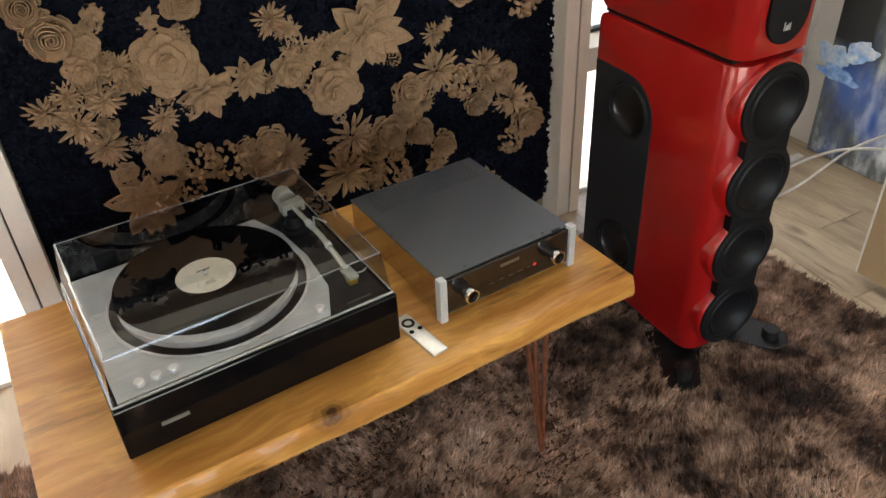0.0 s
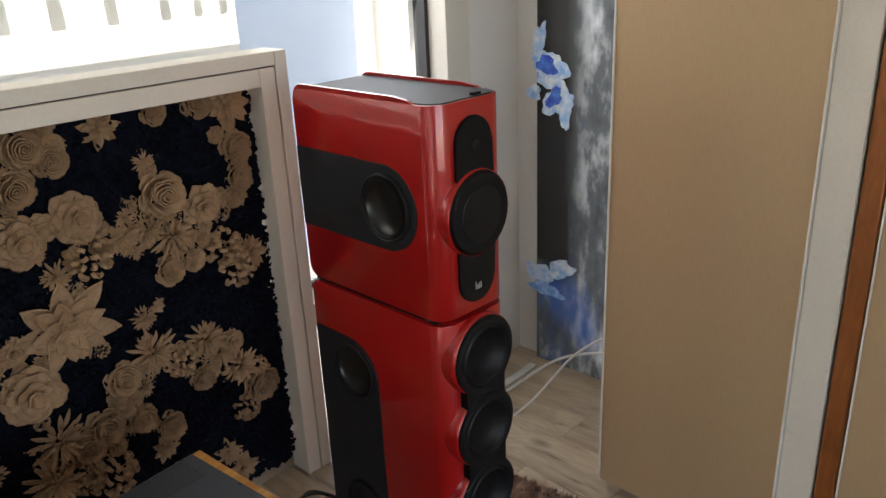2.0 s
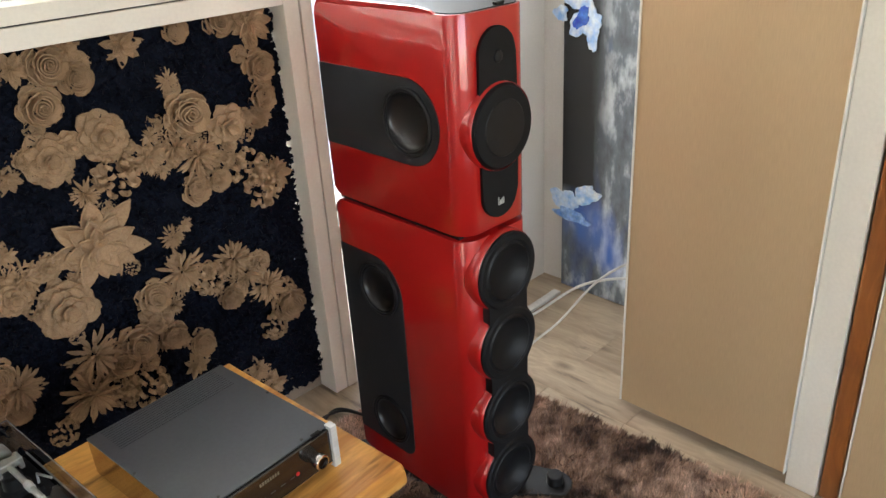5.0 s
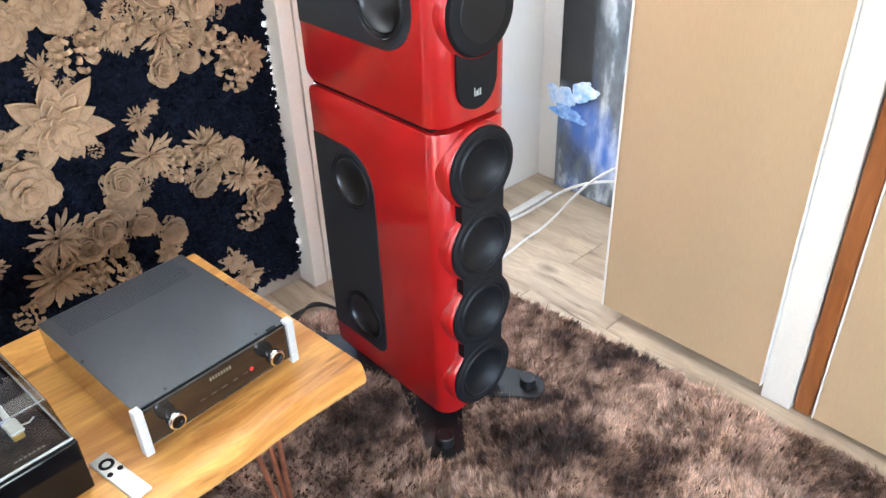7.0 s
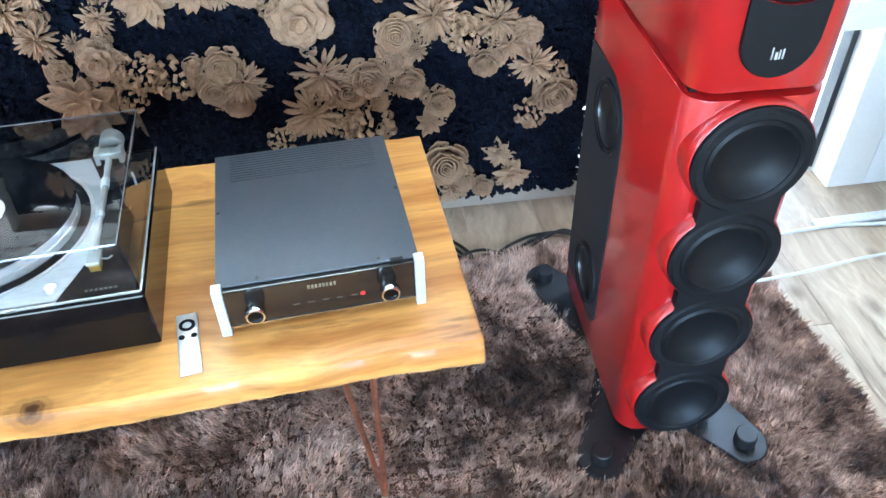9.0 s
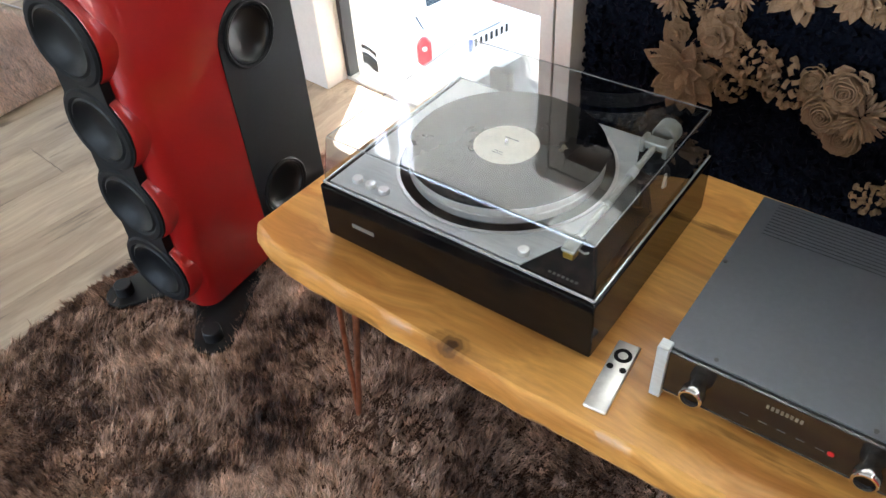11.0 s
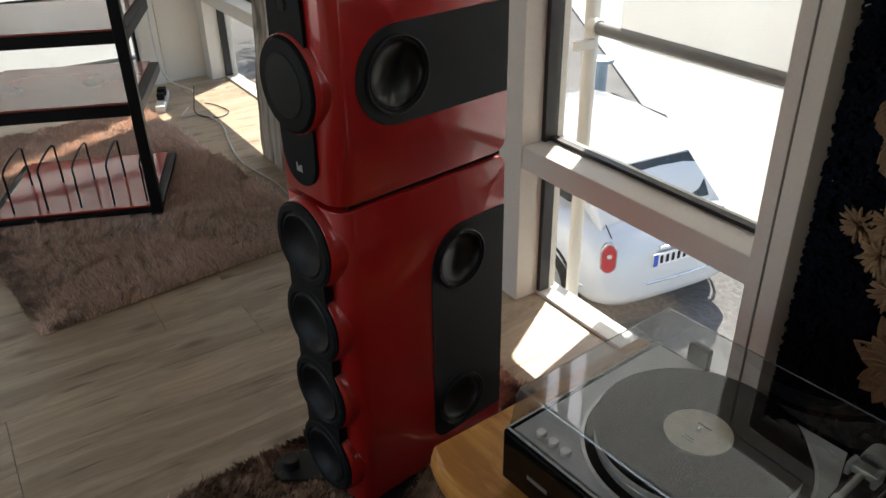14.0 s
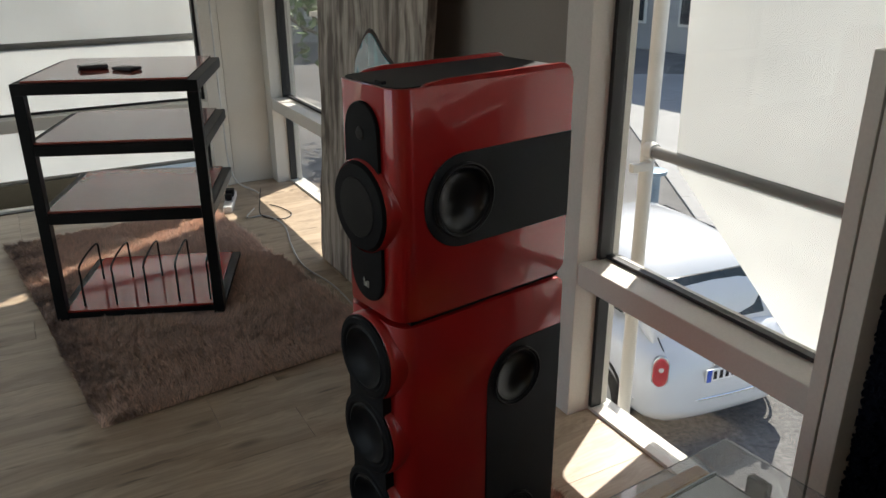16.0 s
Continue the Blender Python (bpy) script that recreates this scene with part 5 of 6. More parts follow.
def paint_mat():
    m = bpy.data.materials.new("abstract_paint")
    m.use_nodes = True
    n, l = m.node_tree.nodes, m.node_tree.links
    b = n["Principled BSDF"]
    b.inputs["Roughness"].default_value = 0.45
    tc, mp, n1, n2, r1, r2, sep, mr, mx, mx2 = [n.new("ShaderNode" + k) for k in ("TexCoord", "Mapping", "TexNoise", "TexNoise", "ValToRGB", "ValToRGB", "SeparateXYZ", "MapRange", "MixRGB", "MixRGB")]
    mp.inputs["Scale"].default_value = (1, 1.0, 0.45)
    l.new(tc.outputs["Object"], mp.inputs[0])
    n1.inputs["Scale"].default_value, n1.inputs["Detail"].default_value, n1.inputs["Roughness"].default_value = 9, 5, 0.6
    n2.inputs["Scale"].default_value, n2.inputs["Detail"].default_value = 5, 3
    l.new(mp.outputs[0], n1.inputs[0]), l.new(mp.outputs[0], n2.inputs[0])
    e = r1.color_ramp.elements
    e[0].position, e[0].color = 0.30, (0.018, 0.02, 0.024, 1)
    e[1].position, e[1].color = 0.66, (0.68, 0.74, 0.80, 1)
    k = e.new(0.5)
    k.color = (0.13, 0.155, 0.18, 1)
    l.new(n1.outputs[0], r1.inputs[0])
    e = r2.color_ramp.elements
    e[0].position, e[0].color = 0.52, (0, 0, 0, 1)
    e[1].position, e[1].color = 0.70, (1, 1, 1, 1)
    l.new(n2.outputs[0], r2.inputs[0])
    mx.inputs[2].default_value = (0.035, 0.12, 0.45, 1)
    l.new(r2.outputs[0], mx.inputs[0]), l.new(r1.outputs[0], mx.inputs[1])
    # a black vertical field along one edge
    l.new(tc.outputs["Object"], sep.inputs[0])
    ad = n.new("ShaderNodeMath")
    ad.operation = "MULTIPLY_ADD"
    ad.inputs[1].default_value = 0.10
    l.new(n1.outputs[0], ad.inputs[0]), l.new(sep.outputs["Y"], ad.inputs[2])
    mr.inputs[1].default_value, mr.inputs[2].default_value = 0.225, 0.300
    l.new(ad.outputs[0], mr.inputs[0])
    band = n.new("ShaderNodeMapRange")
    band.inputs[1].default_value, band.inputs[2].default_value = 0.30, 0.42
    l.new(sep.outputs["Z"], band.inputs[0])
    mu = n.new("ShaderNodeMath")
    mu.operation = "MULTIPLY"
    l.new(mr.outputs[0], mu.inputs[0]), l.new(band.outputs[0], mu.inputs[1])
    mx2.inputs[2].default_value = (0.006, 0.006, 0.007, 1)
    l.new(mu.outputs[0], mx2.inputs[0]), l.new(mx.outputs[0], mx2.inputs[1])
    l.new(mx2.outputs[0], b.inputs["Base Color"])
    bp = n.new("ShaderNodeBump")
    bp.inputs["Strength"].default_value, bp.inputs["Distance"].default_value = 0.4, 0.003
    l.new(n1.outputs[0], bp.inputs["Height"]), l.new(bp.outputs[0], b.inputs["Normal"])
    return m


pic = thing("abstract_painting", "tall abstract canvas in black, grey, white and blue", "painting", pose(2.801, 1.628, 0.004))
part("canvas", box(0.0, 0.034, -0.22, 0.375, 0.0, 2.2, 0.003), paint_mat(), pic, "painted canvas with smeared greys")
PAINTW = mat("thick_white_paint", (0.72, 0.79, 0.86), 0.4, 0, 0.1, 25, 0.1, 90, bump=0.6, bump_scale=60, second=(0.22, 0.44, 0.78))
PAINTB = mat("thick_blue_paint", (0.008, 0.035, 0.45), 0.35, 0, 0.2, 30, 0.2, 90, bump=0.6, bump_scale=60, second=(0.06, 0.20, 0.66))
PAINTM = mat("thick_mid_blue_paint", (0.05, 0.19, 0.60), 0.35, 0, 0.2, 30, 0.2, 90, bump=0.6, bump_scale=60, second=(0.34, 0.54, 0.82))
TOROOM = Matrix(((0, 0, -1, 0), (1, 0, 0, 0), (0, 1, 0, 0), (0, 0, 0, 1)))      # outline x to y, y to z, proud towards the room


def dab(cy, cz, ry, rz, tilt, mat_, lift, seed, name, label):
    g = random.Random(seed)
    p1, p2, p3 = (g.uniform(0, 6.28) for _ in range(3))
    pts = []
    for a in np.linspace(0, 2 * math.pi, 48, endpoint=False):
        k = 1 + 0.16 * math.sin(3 * a + p1) + 0.11 * math.sin(5 * a + p2) + 0.06 * math.sin(11 * a + p3)
        x, y = ry * k * math.cos(a), rz * k * math.sin(a)
        c, s = math.cos(radians(tilt)), math.sin(radians(tilt))
        pts.append((cy + x * c - y * s, cz - 0.036 + x * s + y * c))
    part(name, prism(pts, -0.001, lift, 0.0012, TOROOM), mat_, pic, label)


for args in ((0.365, 1.215, 0.022, 0.075, 12, PAINTW, 0.004, 1), (0.315, 1.135, 0.062, 0.060, 20, PAINTW, 0.0045, 2), (0.285, 1.035, 0.065, 0.050, -30, PAINTW, 0.004, 3), (0.255, 0.985, 0.020, 0.045, 10, PAINTW, 0.0035, 7),
             (0.385, 1.055, 0.028, 0.025, 0, PAINTW, 0.005, 4)):
    dab(*args, "paint_dab", "thick white and pale blue paint")
for args in ((0.330, 1.150, 0.040, 0.030, 25, PAINTB, 0.007, 5), (0.300, 1.045, 0.022, 0.042, 35, PAINTB, 0.0065, 6)):
    dab(*args, "paint_dab", "thick deep blue paint")
for args in ((0.360, 0.385, 0.060, 0.045, 20, PAINTW, 0.004, 8), (0.270, 0.425, 0.060, 0.035, -28, PAINTW, 0.0045, 9), (0.330, 0.335, 0.075, 0.024, 6, PAINTM, 0.006, 10)):
    dab(*args, "paint_dab", "thick pale blue and blue paint")

# ---------- cables and small things on the floor ----------


EAST = pose(0.025, -0.093, 0, 0, 0, 1.4) @ pose(0.111, -0.079, 0, 0, 0, 4.57)      # the loose cables behind the bench and the speaker
CORNER = pose(-0.29, -0.24, 0)                  # the loose cables in the glazed corner


def cable(name, pts, r, material, label, m=EAST):
    return tagged(part(name, tube(smooth_line(pts, 10), r, 8), material, None, "", m, smooth=80), label, "cable")


cable("white_cable", [(1.86, 1.72, 0.045), (2.18, 1.70, 0.04), (2.45, 1.735, 0.010), (2.56, 1.70, 0.05), (2.66, 1.60, 0.20), (2.70, 1.45, 0.30), (2.68, 1.28, 0.31)], 0.0042, CABLEW, "white cable rising behind the sliding panel")
cable("white_cable", [(1.88, 1.68, 0.04), (2.16, 1.83, 0.03), (2.42, 1.87, 0.008), (2.62, 1.83, 0.015), (2.72, 1.70, 0.12), (2.72, 1.50, 0.20), (2.69, 1.30, 0.22)], 0.005, CABLEW, "thick white cable rising behind the sliding panel")
tagged(part("cable_duct", box(-0.19, 0.19, -0.016, 0.016, 0.0, 0.012, 0.004), CABLEW, None, "", EAST @ pose(2.62, 1.872, 0.0, 0, 0, -4)), "flat white cable duct on the floor", "cable duct")
for k in range(3):
    o = 0.022 * k
    cable("black_cable", [(1.34, 1.98 + o, 0.30 - 0.05 * k), (1.40, 2.02, 0.06), (1.48, 2.08 - o, 0.008), (1.53, 2.00 - o * 2, 0.008), (1.50, 1.945 + o, 0.010), (1.56, 1.96 + o, 0.014), (1.64, 2.01 - o, 0.010), (1.72, 2.03 - o * 0.5, 0.010), (1.80, 1.99 + o * 0.4, 0.02), (1.80, 1.80, 0.055)], 0.0042, CABLEB, "black cable looped on the floor behind the bench")
strip = thing("power_strip", "white power strip with a black plug on the floor", "power strip", pose(-3.30, 1.72, 0.0, 0, 0, -20))
part("body", box(-0.16, 0.16, -0.026, 0.026, 0.0, 0.04, 0.006, 3), CABLEW, strip, "", None, smooth=40)
for k in range(4):
    part("socket", lathe([(0.019, 0.0), (0.019, 0.001), (0.017, 0.001), (0.017, 0.0)], 20, Matrix.Translation((-0.115 + 0.072 * k, 0, 0.0402))), FRAMEP, strip)
part("plug", box(-0.075, -0.015, -0.024, 0.024, 0.042, 0.085, 0.008, 3), BAFFLE, strip, "black adapter plug")
part("plug", box(0.02, 0.06, -0.02, 0.02, 0.042, 0.08, 0.008, 3), BAFFLE, strip, "black adapter plug")
cable("black_cable", [(-2.98, 2.14, 0.08), (-2.86, 2.10, 0.06), (-2.72, 2.06, 0.008), (-2.60, 2.14, 0.006), (-2.66, 2.22, 0.006), (-2.80, 2.20, 0.006), (-2.88, 2.16, 0.006)], 0.003, CABLEB, "thin black cable curled on the floor", CORNER)
cable("white_cable", [(-2.82, 2.05, 0.02), (-2.72, 1.98, 0.006), (-2.70, 2.08, 0.006), (-2.50, 2.12, 0.006), (-2.2, 2.06, 0.006), (-1.9, 2.02, 0.006), (-1.6, 2.06, 0.006), (-1.2, 2.05, 0.006)], 0.004, CABLEW, "white cable running along the floor", CORNER)
cable("white_cable", [(-3.38, 2.07, 2.4), (-3.37, 2.06, 1.2), (-3.36, 2.06, 0.5), (-3.30, 2.07, 0.10), (-3.06, 2.16, 0.03)], 0.005, CABLEW, "white cable hanging down the corner column", pose(-0.29, -0.25, 0))

# ---------- outside ----------
GZ = -2.35
structure("ground", box(-400, 400, 2.55, 800, GZ - 0.4, GZ), ASPHALT, "sunlit asphalt street", "ground")
structure("facade_below", box(-12, 8, 2.28, 2.43, GZ, -0.125), WALLP, "plastered facade under the windows", "wall")
CONCRETE = mat("pale_concrete", (0.30, 0.295, 0.285), 0.85, 0, 0.12, 0.6, 0.1, 12, bump=0.3, bump_scale=30)
kd = Vector((0.843, -0.538, 0)).normalized()
KM = Matrix(((kd.x, -kd.y, 0, -5.559), (kd.y, kd.x, 0, 8.523), (0, 0, 1, GZ), (0, 0, 0, 1)))
structure("pavement", box(-14, 9, 0.16, 30, 0.0, 0.022), CONCRETE, "pale sunlit concrete pavement", "pavement", KM)
kerb = thing("kerb", "pale concrete kerb between street and pavement", "kerb", KM, kind="structure")
for i in range(23):
    ob = part("kerb_stone", box(-14 + i, -13.006 + i, 0.0, 0.155, 0.0, 0.035, 0.008), CONCRETE, kerb)
# awnings hanging outside the glass
def awning(x0, x1, label, m=None, yb=2.62, zb=0.775, bar=None, inset=0.05, inset1=None, slope=True, cloth=None):
    a = thing("awning", label, "awning", m)
    bm = box(x0 + inset, x1 - (inset1 or inset), -0.0008, 0.0008, 0, 1)
    bm.transform(Matrix(((1, 0, 0, 0), (0, 1, yb - 2.46, 2.46), (0, 0, -(2.62 - zb), 2.62), (0, 0, 0, 1))))
    part("fabric", bm, cloth or BLIND, a, "translucent awning cloth")
    part("front_bar", tube([(x0, yb, zb), ((x0 + x1) / 2, yb, zb), (x1, yb, zb)], 0.020, 12), bar or BARGREY, a, "round grey bar", None, smooth=60)
    for x in (x0 + 0.0, x1 - 0.0):
        part("bar_end", lathe([(0, -0.02), (0.026, -0.02), (0.03, 0.0), (0.026, 0.02), (0, 0.02)], 20, Matrix.Translation((x, yb, zb)) @ Matrix.Rotation(radians(90), 4, "Y")), ALUWIN, a, "", None, smooth=40)
        part("arm", box(x - 0.012, x + 0.012, 2.42, yb, zb - 0.065, zb - 0.035, 0.004), ALUWIN, a)
    if slope:
        # below the bar the cloth slants outwards to its drop arms
        bm = box(x0 + inset, x1 - (inset1 or inset), -0.0008, 0.0008, 0, 1)
        bm.transform(Matrix(((1, 0, 0, 0), (0, 1, 0.90, yb), (0, 0, -1.02, zb - 0.022), (0, 0, 0, 1))))
        part("slanting_fabric", bm, cloth or BLIND, a, "white translucent cloth slanting outwards")
        part("outer_bar", tube([(x0, yb + 0.90, zb - 1.05), ((x0 + x1) / 2, yb + 0.90, zb - 1.05), (x1, yb + 0.90, zb - 1.05)], 0.018, 10), BARGREY, a, "", None, smooth=60)
    part("roller_box", box(x0, x1, 2.42, 2.54, 2.58, 2.70, 0.01), ALUWIN, a)
    return a


awning(-0.69, 1.04, "white fabric awning lowered outside the window", None, 2.50, 0.815, None, 0.115, -0.04)
printed = awning(1.08, 1.97, "white fabric awning with faint grey lettering and dark hem bar", None, 2.50, 0.79, None, -0.05, -0.005)
# unsunlit cloth: its shade is put in as bluer colour and less translucency
SHADEDCLOTH = cloth_screen("shaded_awning_fabric", (0.66, 0.74, 0.86), 0.22)
awning(2.01, 2.49, "narrow fabric awning outside the window, shade painted in as pale blue", None, 2.50, 0.79, None, -0.036, 0.06, True, SHADEDCLOTH)
part("hem_bar", tube([(1.10, 2.51, 1.259), (1.55, 2.51, 1.259), (1.97, 2.51, 1.259)], 0.013, 8), BARDARK, printed, "dark hem bar", None, smooth=60)
PRINT = cloth_screen("faint_grey_print", (0.78, 0.78, 0.77), 0.54)
for lx, lw in ((1.32, 0.05), (1.45, 0.05), (1.59, 0.045), (1.74, 0.04), (1.84, 0.035), (1.92, 0.035)):
    part("lettering_bar", box(lx - lw * 0.36, lx + lw * 0.36, 2.462, 2.464, 1.345, 1.585), PRINT, printed, "faint grey unreadable lettering")
awning(-3.66, -1.93, "white fabric awning lowered outside the window", None, 2.62, 1.08, slope=False)
WESTM = Matrix.Translation((LEFT_X + GLASS_Y, 0, 0)) @ pose(0, 0, 0, 0, 0, 90)
awning(-2.15, -0.12, "white fabric awning lowered outside the window", WESTM, 2.62, 0.80)
awning(-0.08, 2.32, "white fabric awning lowered outside the window", WESTM, 2.62, 0.88)
for x in (-0.735, 1.06, 2.56, -1.88, -3.75):
    tagged(part("guide_pole", tube([(x, 2.53, GZ), (x, 2.53, 0.0), (x, 2.53, 2.7)], 0.024, 12), ALUWIN, None, "", None, smooth=60), "slim light grey steel pole outside the window", "pole")

# parked car
CL, CW = 3.5, 1.62
cd = Vector((-0.992, 0.124, 0)).normalized()
cs = Vector((-cd.y, cd.x, 0))
CAR = Matrix(((cd.x, cs.x, 0, -2.414), (cd.y, cs.y, 0, 5.281), (0, 0, 1, GZ), (0, 0, 0, 1)))       # x forward from the rear, y to its left
car = thing("parked_car", "small white hatchback parked at the kerb", "car", CAR)


def loft(sections, closed_ends=True):
    """Cross-sections of equal point counts, joined one to the next."""
    bm = bmesh.new()
    rows = [[bm.verts.new(p) for p in s] for s in sections]
    k = len(rows[0])
    for a, b in zip(rows, rows[1:]):
        for i in range(k):
            bm.faces.new((a[i], a[(i + 1) % k], b[(i + 1) % k], b[i]))
    if closed_ends:
        bm.faces.new(rows[0][::-1])
        bm.faces.new(rows[-1])
    return finish(bm)


def squircle(x, hw, z0, z1, p=3.2, n=28, lean=0.0):
    out = []
    for i in range(n):
        a = 2 * math.pi * i / n
        c, s = math.cos(a), math.sin(a)
        y = hw * math.copysign(abs(c) ** (2 / p), c)
        z = (z0 + z1) / 2 + (z1 - z0) / 2 * math.copysign(abs(s) ** (2 / p), s)
        out.append((x + lean * (z - z0), y, z))
    return out


lower = [squircle(-0.02, 0.50, 0.36, 0.62, 3, lean=0.15), squircle(0.0, 0.66, 0.30, 0.72, 3, lean=0.12), squircle(0.06, 0.755, 0.24, 0.86, 3.4, lean=0.10), squircle(0.16, 0.795, 0.21, 0.93, 3.6, lean=0.06), squircle(0.5, 0.81, 0.19, 0.97, 4),
         squircle(1.2, 0.815, 0.18, 0.97, 4), squircle(2.2, 0.81, 0.18, 0.96, 4), squircle(2.8, 0.79, 0.19, 0.90, 4), squircle(3.2, 0.74, 0.22, 0.80, 3.5), squircle(3.42, 0.64, 0.28, 0.68, 3), squircle(3.5, 0.48, 0.36, 0.58, 3)]
part("body", loft(lower), CARPAINT, car, "white lacquered body", None, smooth=50)
cab = [squircle(0.24, 0.62, 0.80, 0.98, 3), squircle(0.33, 0.655, 0.82, 1.22, 3.2), squircle(0.46, 0.635, 0.82, 1.40, 3.4), squircle(0.72, 0.625, 0.82, 1.475, 3.6), squircle(1.3, 0.63, 0.82, 1.49, 3.6), squircle(1.8, 0.635, 0.82, 1.46, 3.4), squircle(2.15, 0.65, 0.82, 1.28, 3.2), squircle(2.5, 0.68, 0.82, 0.98, 3)]
part("roof", loft(cab), CARPAINT, car, "white rounded roof", None, smooth=50)
part("rear_window", loft([[(0.235 + (z - 0.97) * 0.44, y, z) for y, z in ((-0.46, 0.97), (0.46, 0.97), (0.40, 1.33), (-0.40, 1.33))], [(0.30 + (z - 0.97) * 0.44, y, z) for y, z in ((-0.46, 0.97), (0.46, 0.97), (0.40, 1.33), (-0.40, 1.33))]]), SMOKE, car, "dark rear window")
for sy in (-1, 1):
    part("side_window", loft([[(x, sy * (0.665 - (z - 0.98) * 0.06), z) for x, z in ((0.62, 0.99), (2.25, 0.99), (1.85, 1.36), (0.78, 1.38))], [(x, sy * (0.60 - (z - 0.98) * 0.06), z) for x, z in ((0.62, 0.99), (2.25, 0.99), (1.85, 1.36), (0.78, 1.38))]]), SMOKE, car, "dark side window")
    TL = mat("red_tail_light" if sy > 0 else "red_tail_lens", (0.45, 0.02, 0.03), 0.12, 0, 0.2, 20, coat=1.0)
    lm = Matrix.Translation((0.075, sy * 0.655, 0.735)) @ Matrix.Rotation(radians(-90), 4, "Y") @ Matrix.Rotation(radians(-sy * 24), 4, "X")
    lam = part("tail_light", prism(arc(0, 0, 0.05, -60, 60, 8) + arc(0, 0, 0.05, 120, 240, 8), -0.02, 0.03, 0.010, lm @ Matrix.Diagonal((2.5, 1.35, 1, 1))), TL, car, "red tail light with chrome rim")
    part("rim", prism(arc(0, 0, 0.057, -60, 60, 8) + arc(0, 0, 0.057, 120, 240, 8), -0.02, 0.018, 0.004, lm @ Matrix.Diagonal((2.5, 1.35, 1, 1))), CHROME, lam)
    part("reflector", lathe([(0.02, 0.0), (0.018, 0.006), (0, 0.008)], 16, lm @ Matrix.Translation((0.03, 0, 0.031))), ALU, lam)
    for wx in (0.62, 2.92):
        wh = part("wheel", lathe([(0.0, -0.09), (0.27, -0.09), (0.295, -0.06), (0.30, 0.0), (0.295, 0.06), (0.27, 0.09), (0.2, 0.095), (0.19, 0.06), (0, 0.06)], 36, Matrix.Translation((wx, sy * 0.735, 0.30)) @ Matrix.Rotation(radians(-90 * sy), 4, "X")), RUBBER, car, "", None, smooth=40)
        part("rim", lathe([(0.19, 0.062), (0.185, 0.085), (0.05, 0.075), (0.04, 0.09), (0, 0.09)], 24, Matrix.Translation((wx, sy * 0.735, 0.30)) @ Matrix.Rotation(radians(-90 * sy), 4, "X")), ALU, wh, "", None, smooth=40)
        part("wheel_arch", lathe([(0.315, 0.0), (0.345, 0.0), (0.345, 0.008), (0.315, 0.008)], 36, Matrix.Translation((wx, sy * 0.806, 0.30)) @ Matrix.Rotation(radians(-90 * sy), 4, "X")), BAFFLE, car, "dark wheel arch edge")
part("number_plate", box(-0.012, 0.004, -0.26, 0.26, 0.575, 0.685, 0.003), WHITE, car, "white number plate with a blue end", Matrix.Translation((0.012, 0, 0.01)))
part("plate_blue_end", box(-0.0145, -0.012, 0.215, 0.26, 0.577, 0.683), mat("plate_blue", (0.02, 0.08, 0.45), 0.4), car, "", Matrix.Translation((0.012, 0, 0.01)))
for k in range(7):
    part("plate_bar", box(-0.0145, -0.012, 0.165 - k * 0.058, 0.195 - k * 0.058, 0.595, 0.665), BAFFLE, car, "", Matrix.Translation((0.012, 0, 0.01)))
part("boot_handle", box(-0.03, 0.02, -0.18, 0.18, 0.70, 0.735, 0.012, 3), CHROME, car, "", Matrix.Translation((0.05, 0, 0)), smooth=40)
part("boot_line", tube(smooth_line([(0.21, 0.60, 0.95), (0.105, 0.545, 0.74), (0.045, 0.52, 0.54), (0.035, 0.40, 0.50), (0.005, 0.0, 0.495), (0.035, -0.40, 0.50), (0.045, -0.52, 0.54), (0.105, -0.545, 0.74), (0.21, -0.60, 0.95)], 6), 0.005, 6), BAFFLE, car, "dark shut line of the boot")
part("bumper_strip", tube(smooth_line([(0.26, 0.80, 0.46), (0.10, 0.73, 0.455), (0.03, 0.55, 0.45), (-0.005, 0.2, 0.447), (-0.005, -0.2, 0.447), (0.03, -0.55, 0.45), (0.10, -0.73, 0.455), (0.26, -0.80, 0.46)], 6), 0.012, 8), CHROME, car, "", None, smooth=60)

# bollard by the kerb, far buildings, trees
bol = thing("bollard", "round glass-and-steel bollard lamp by the street", "bollard", pose(-5.675, 7.433, GZ))
part("base", lathe([(0, 0), (0.30, 0), (0.30, 0.35), (0.26, 0.40), (0, 0.40)], 32), CONCRETE, bol, "", None, smooth=40)
part("column", lathe([(0.09, 0.40), (0.09, 1.1), (0.16, 1.12), (0.16, 1.16), (0, 1.18)], 24), mat("blue_grey_metal", (0.20, 0.27, 0.34), 0.4, 0.5), bol, "", None, smooth=40)
FACADE = mat("grey_facade", (0.33, 0.32, 0.31), 0.85, 0, 0.1, 0.5, 0.06, 8)
WINGLASS = mat("dark_window_glass", (0.03, 0.035, 0.04), 0.08)


def house(label, x0, x1, y0, y1, floors, m=None, face="y"):
    h = thing("building", label, "building", m)
    H = floors * 3.1
    part("wall", box(x0, x1, y0, y1, 0, H), FACADE, h)
    part("roof", box(x0 - 0.3, x1 + 0.3, y0 - 0.3, y1 + 0.3, H, H + 0.4, 0.05), CONCRETE, h, "flat pale roof edge")
    n = int((x1 - x0) / 3.0)
    for f in range(floors):
        for i in range(n):
            cx = x0 + (i + 0.5) * (x1 - x0) / n
            w = part("window", box(cx - 0.8, cx + 0.8, y0 - 0.05, y0 + 0.02, f * 3.1 + 0.9, f * 3.1 + 2.4, 0.02), ALUWIN, h)
            part("pane", box(cx - 0.7, cx + 0.7, y0 - 0.06, y0 - 0.045, f * 3.1 + 1.0, f * 3.1 + 2.3), WINGLASS, w)
    return h


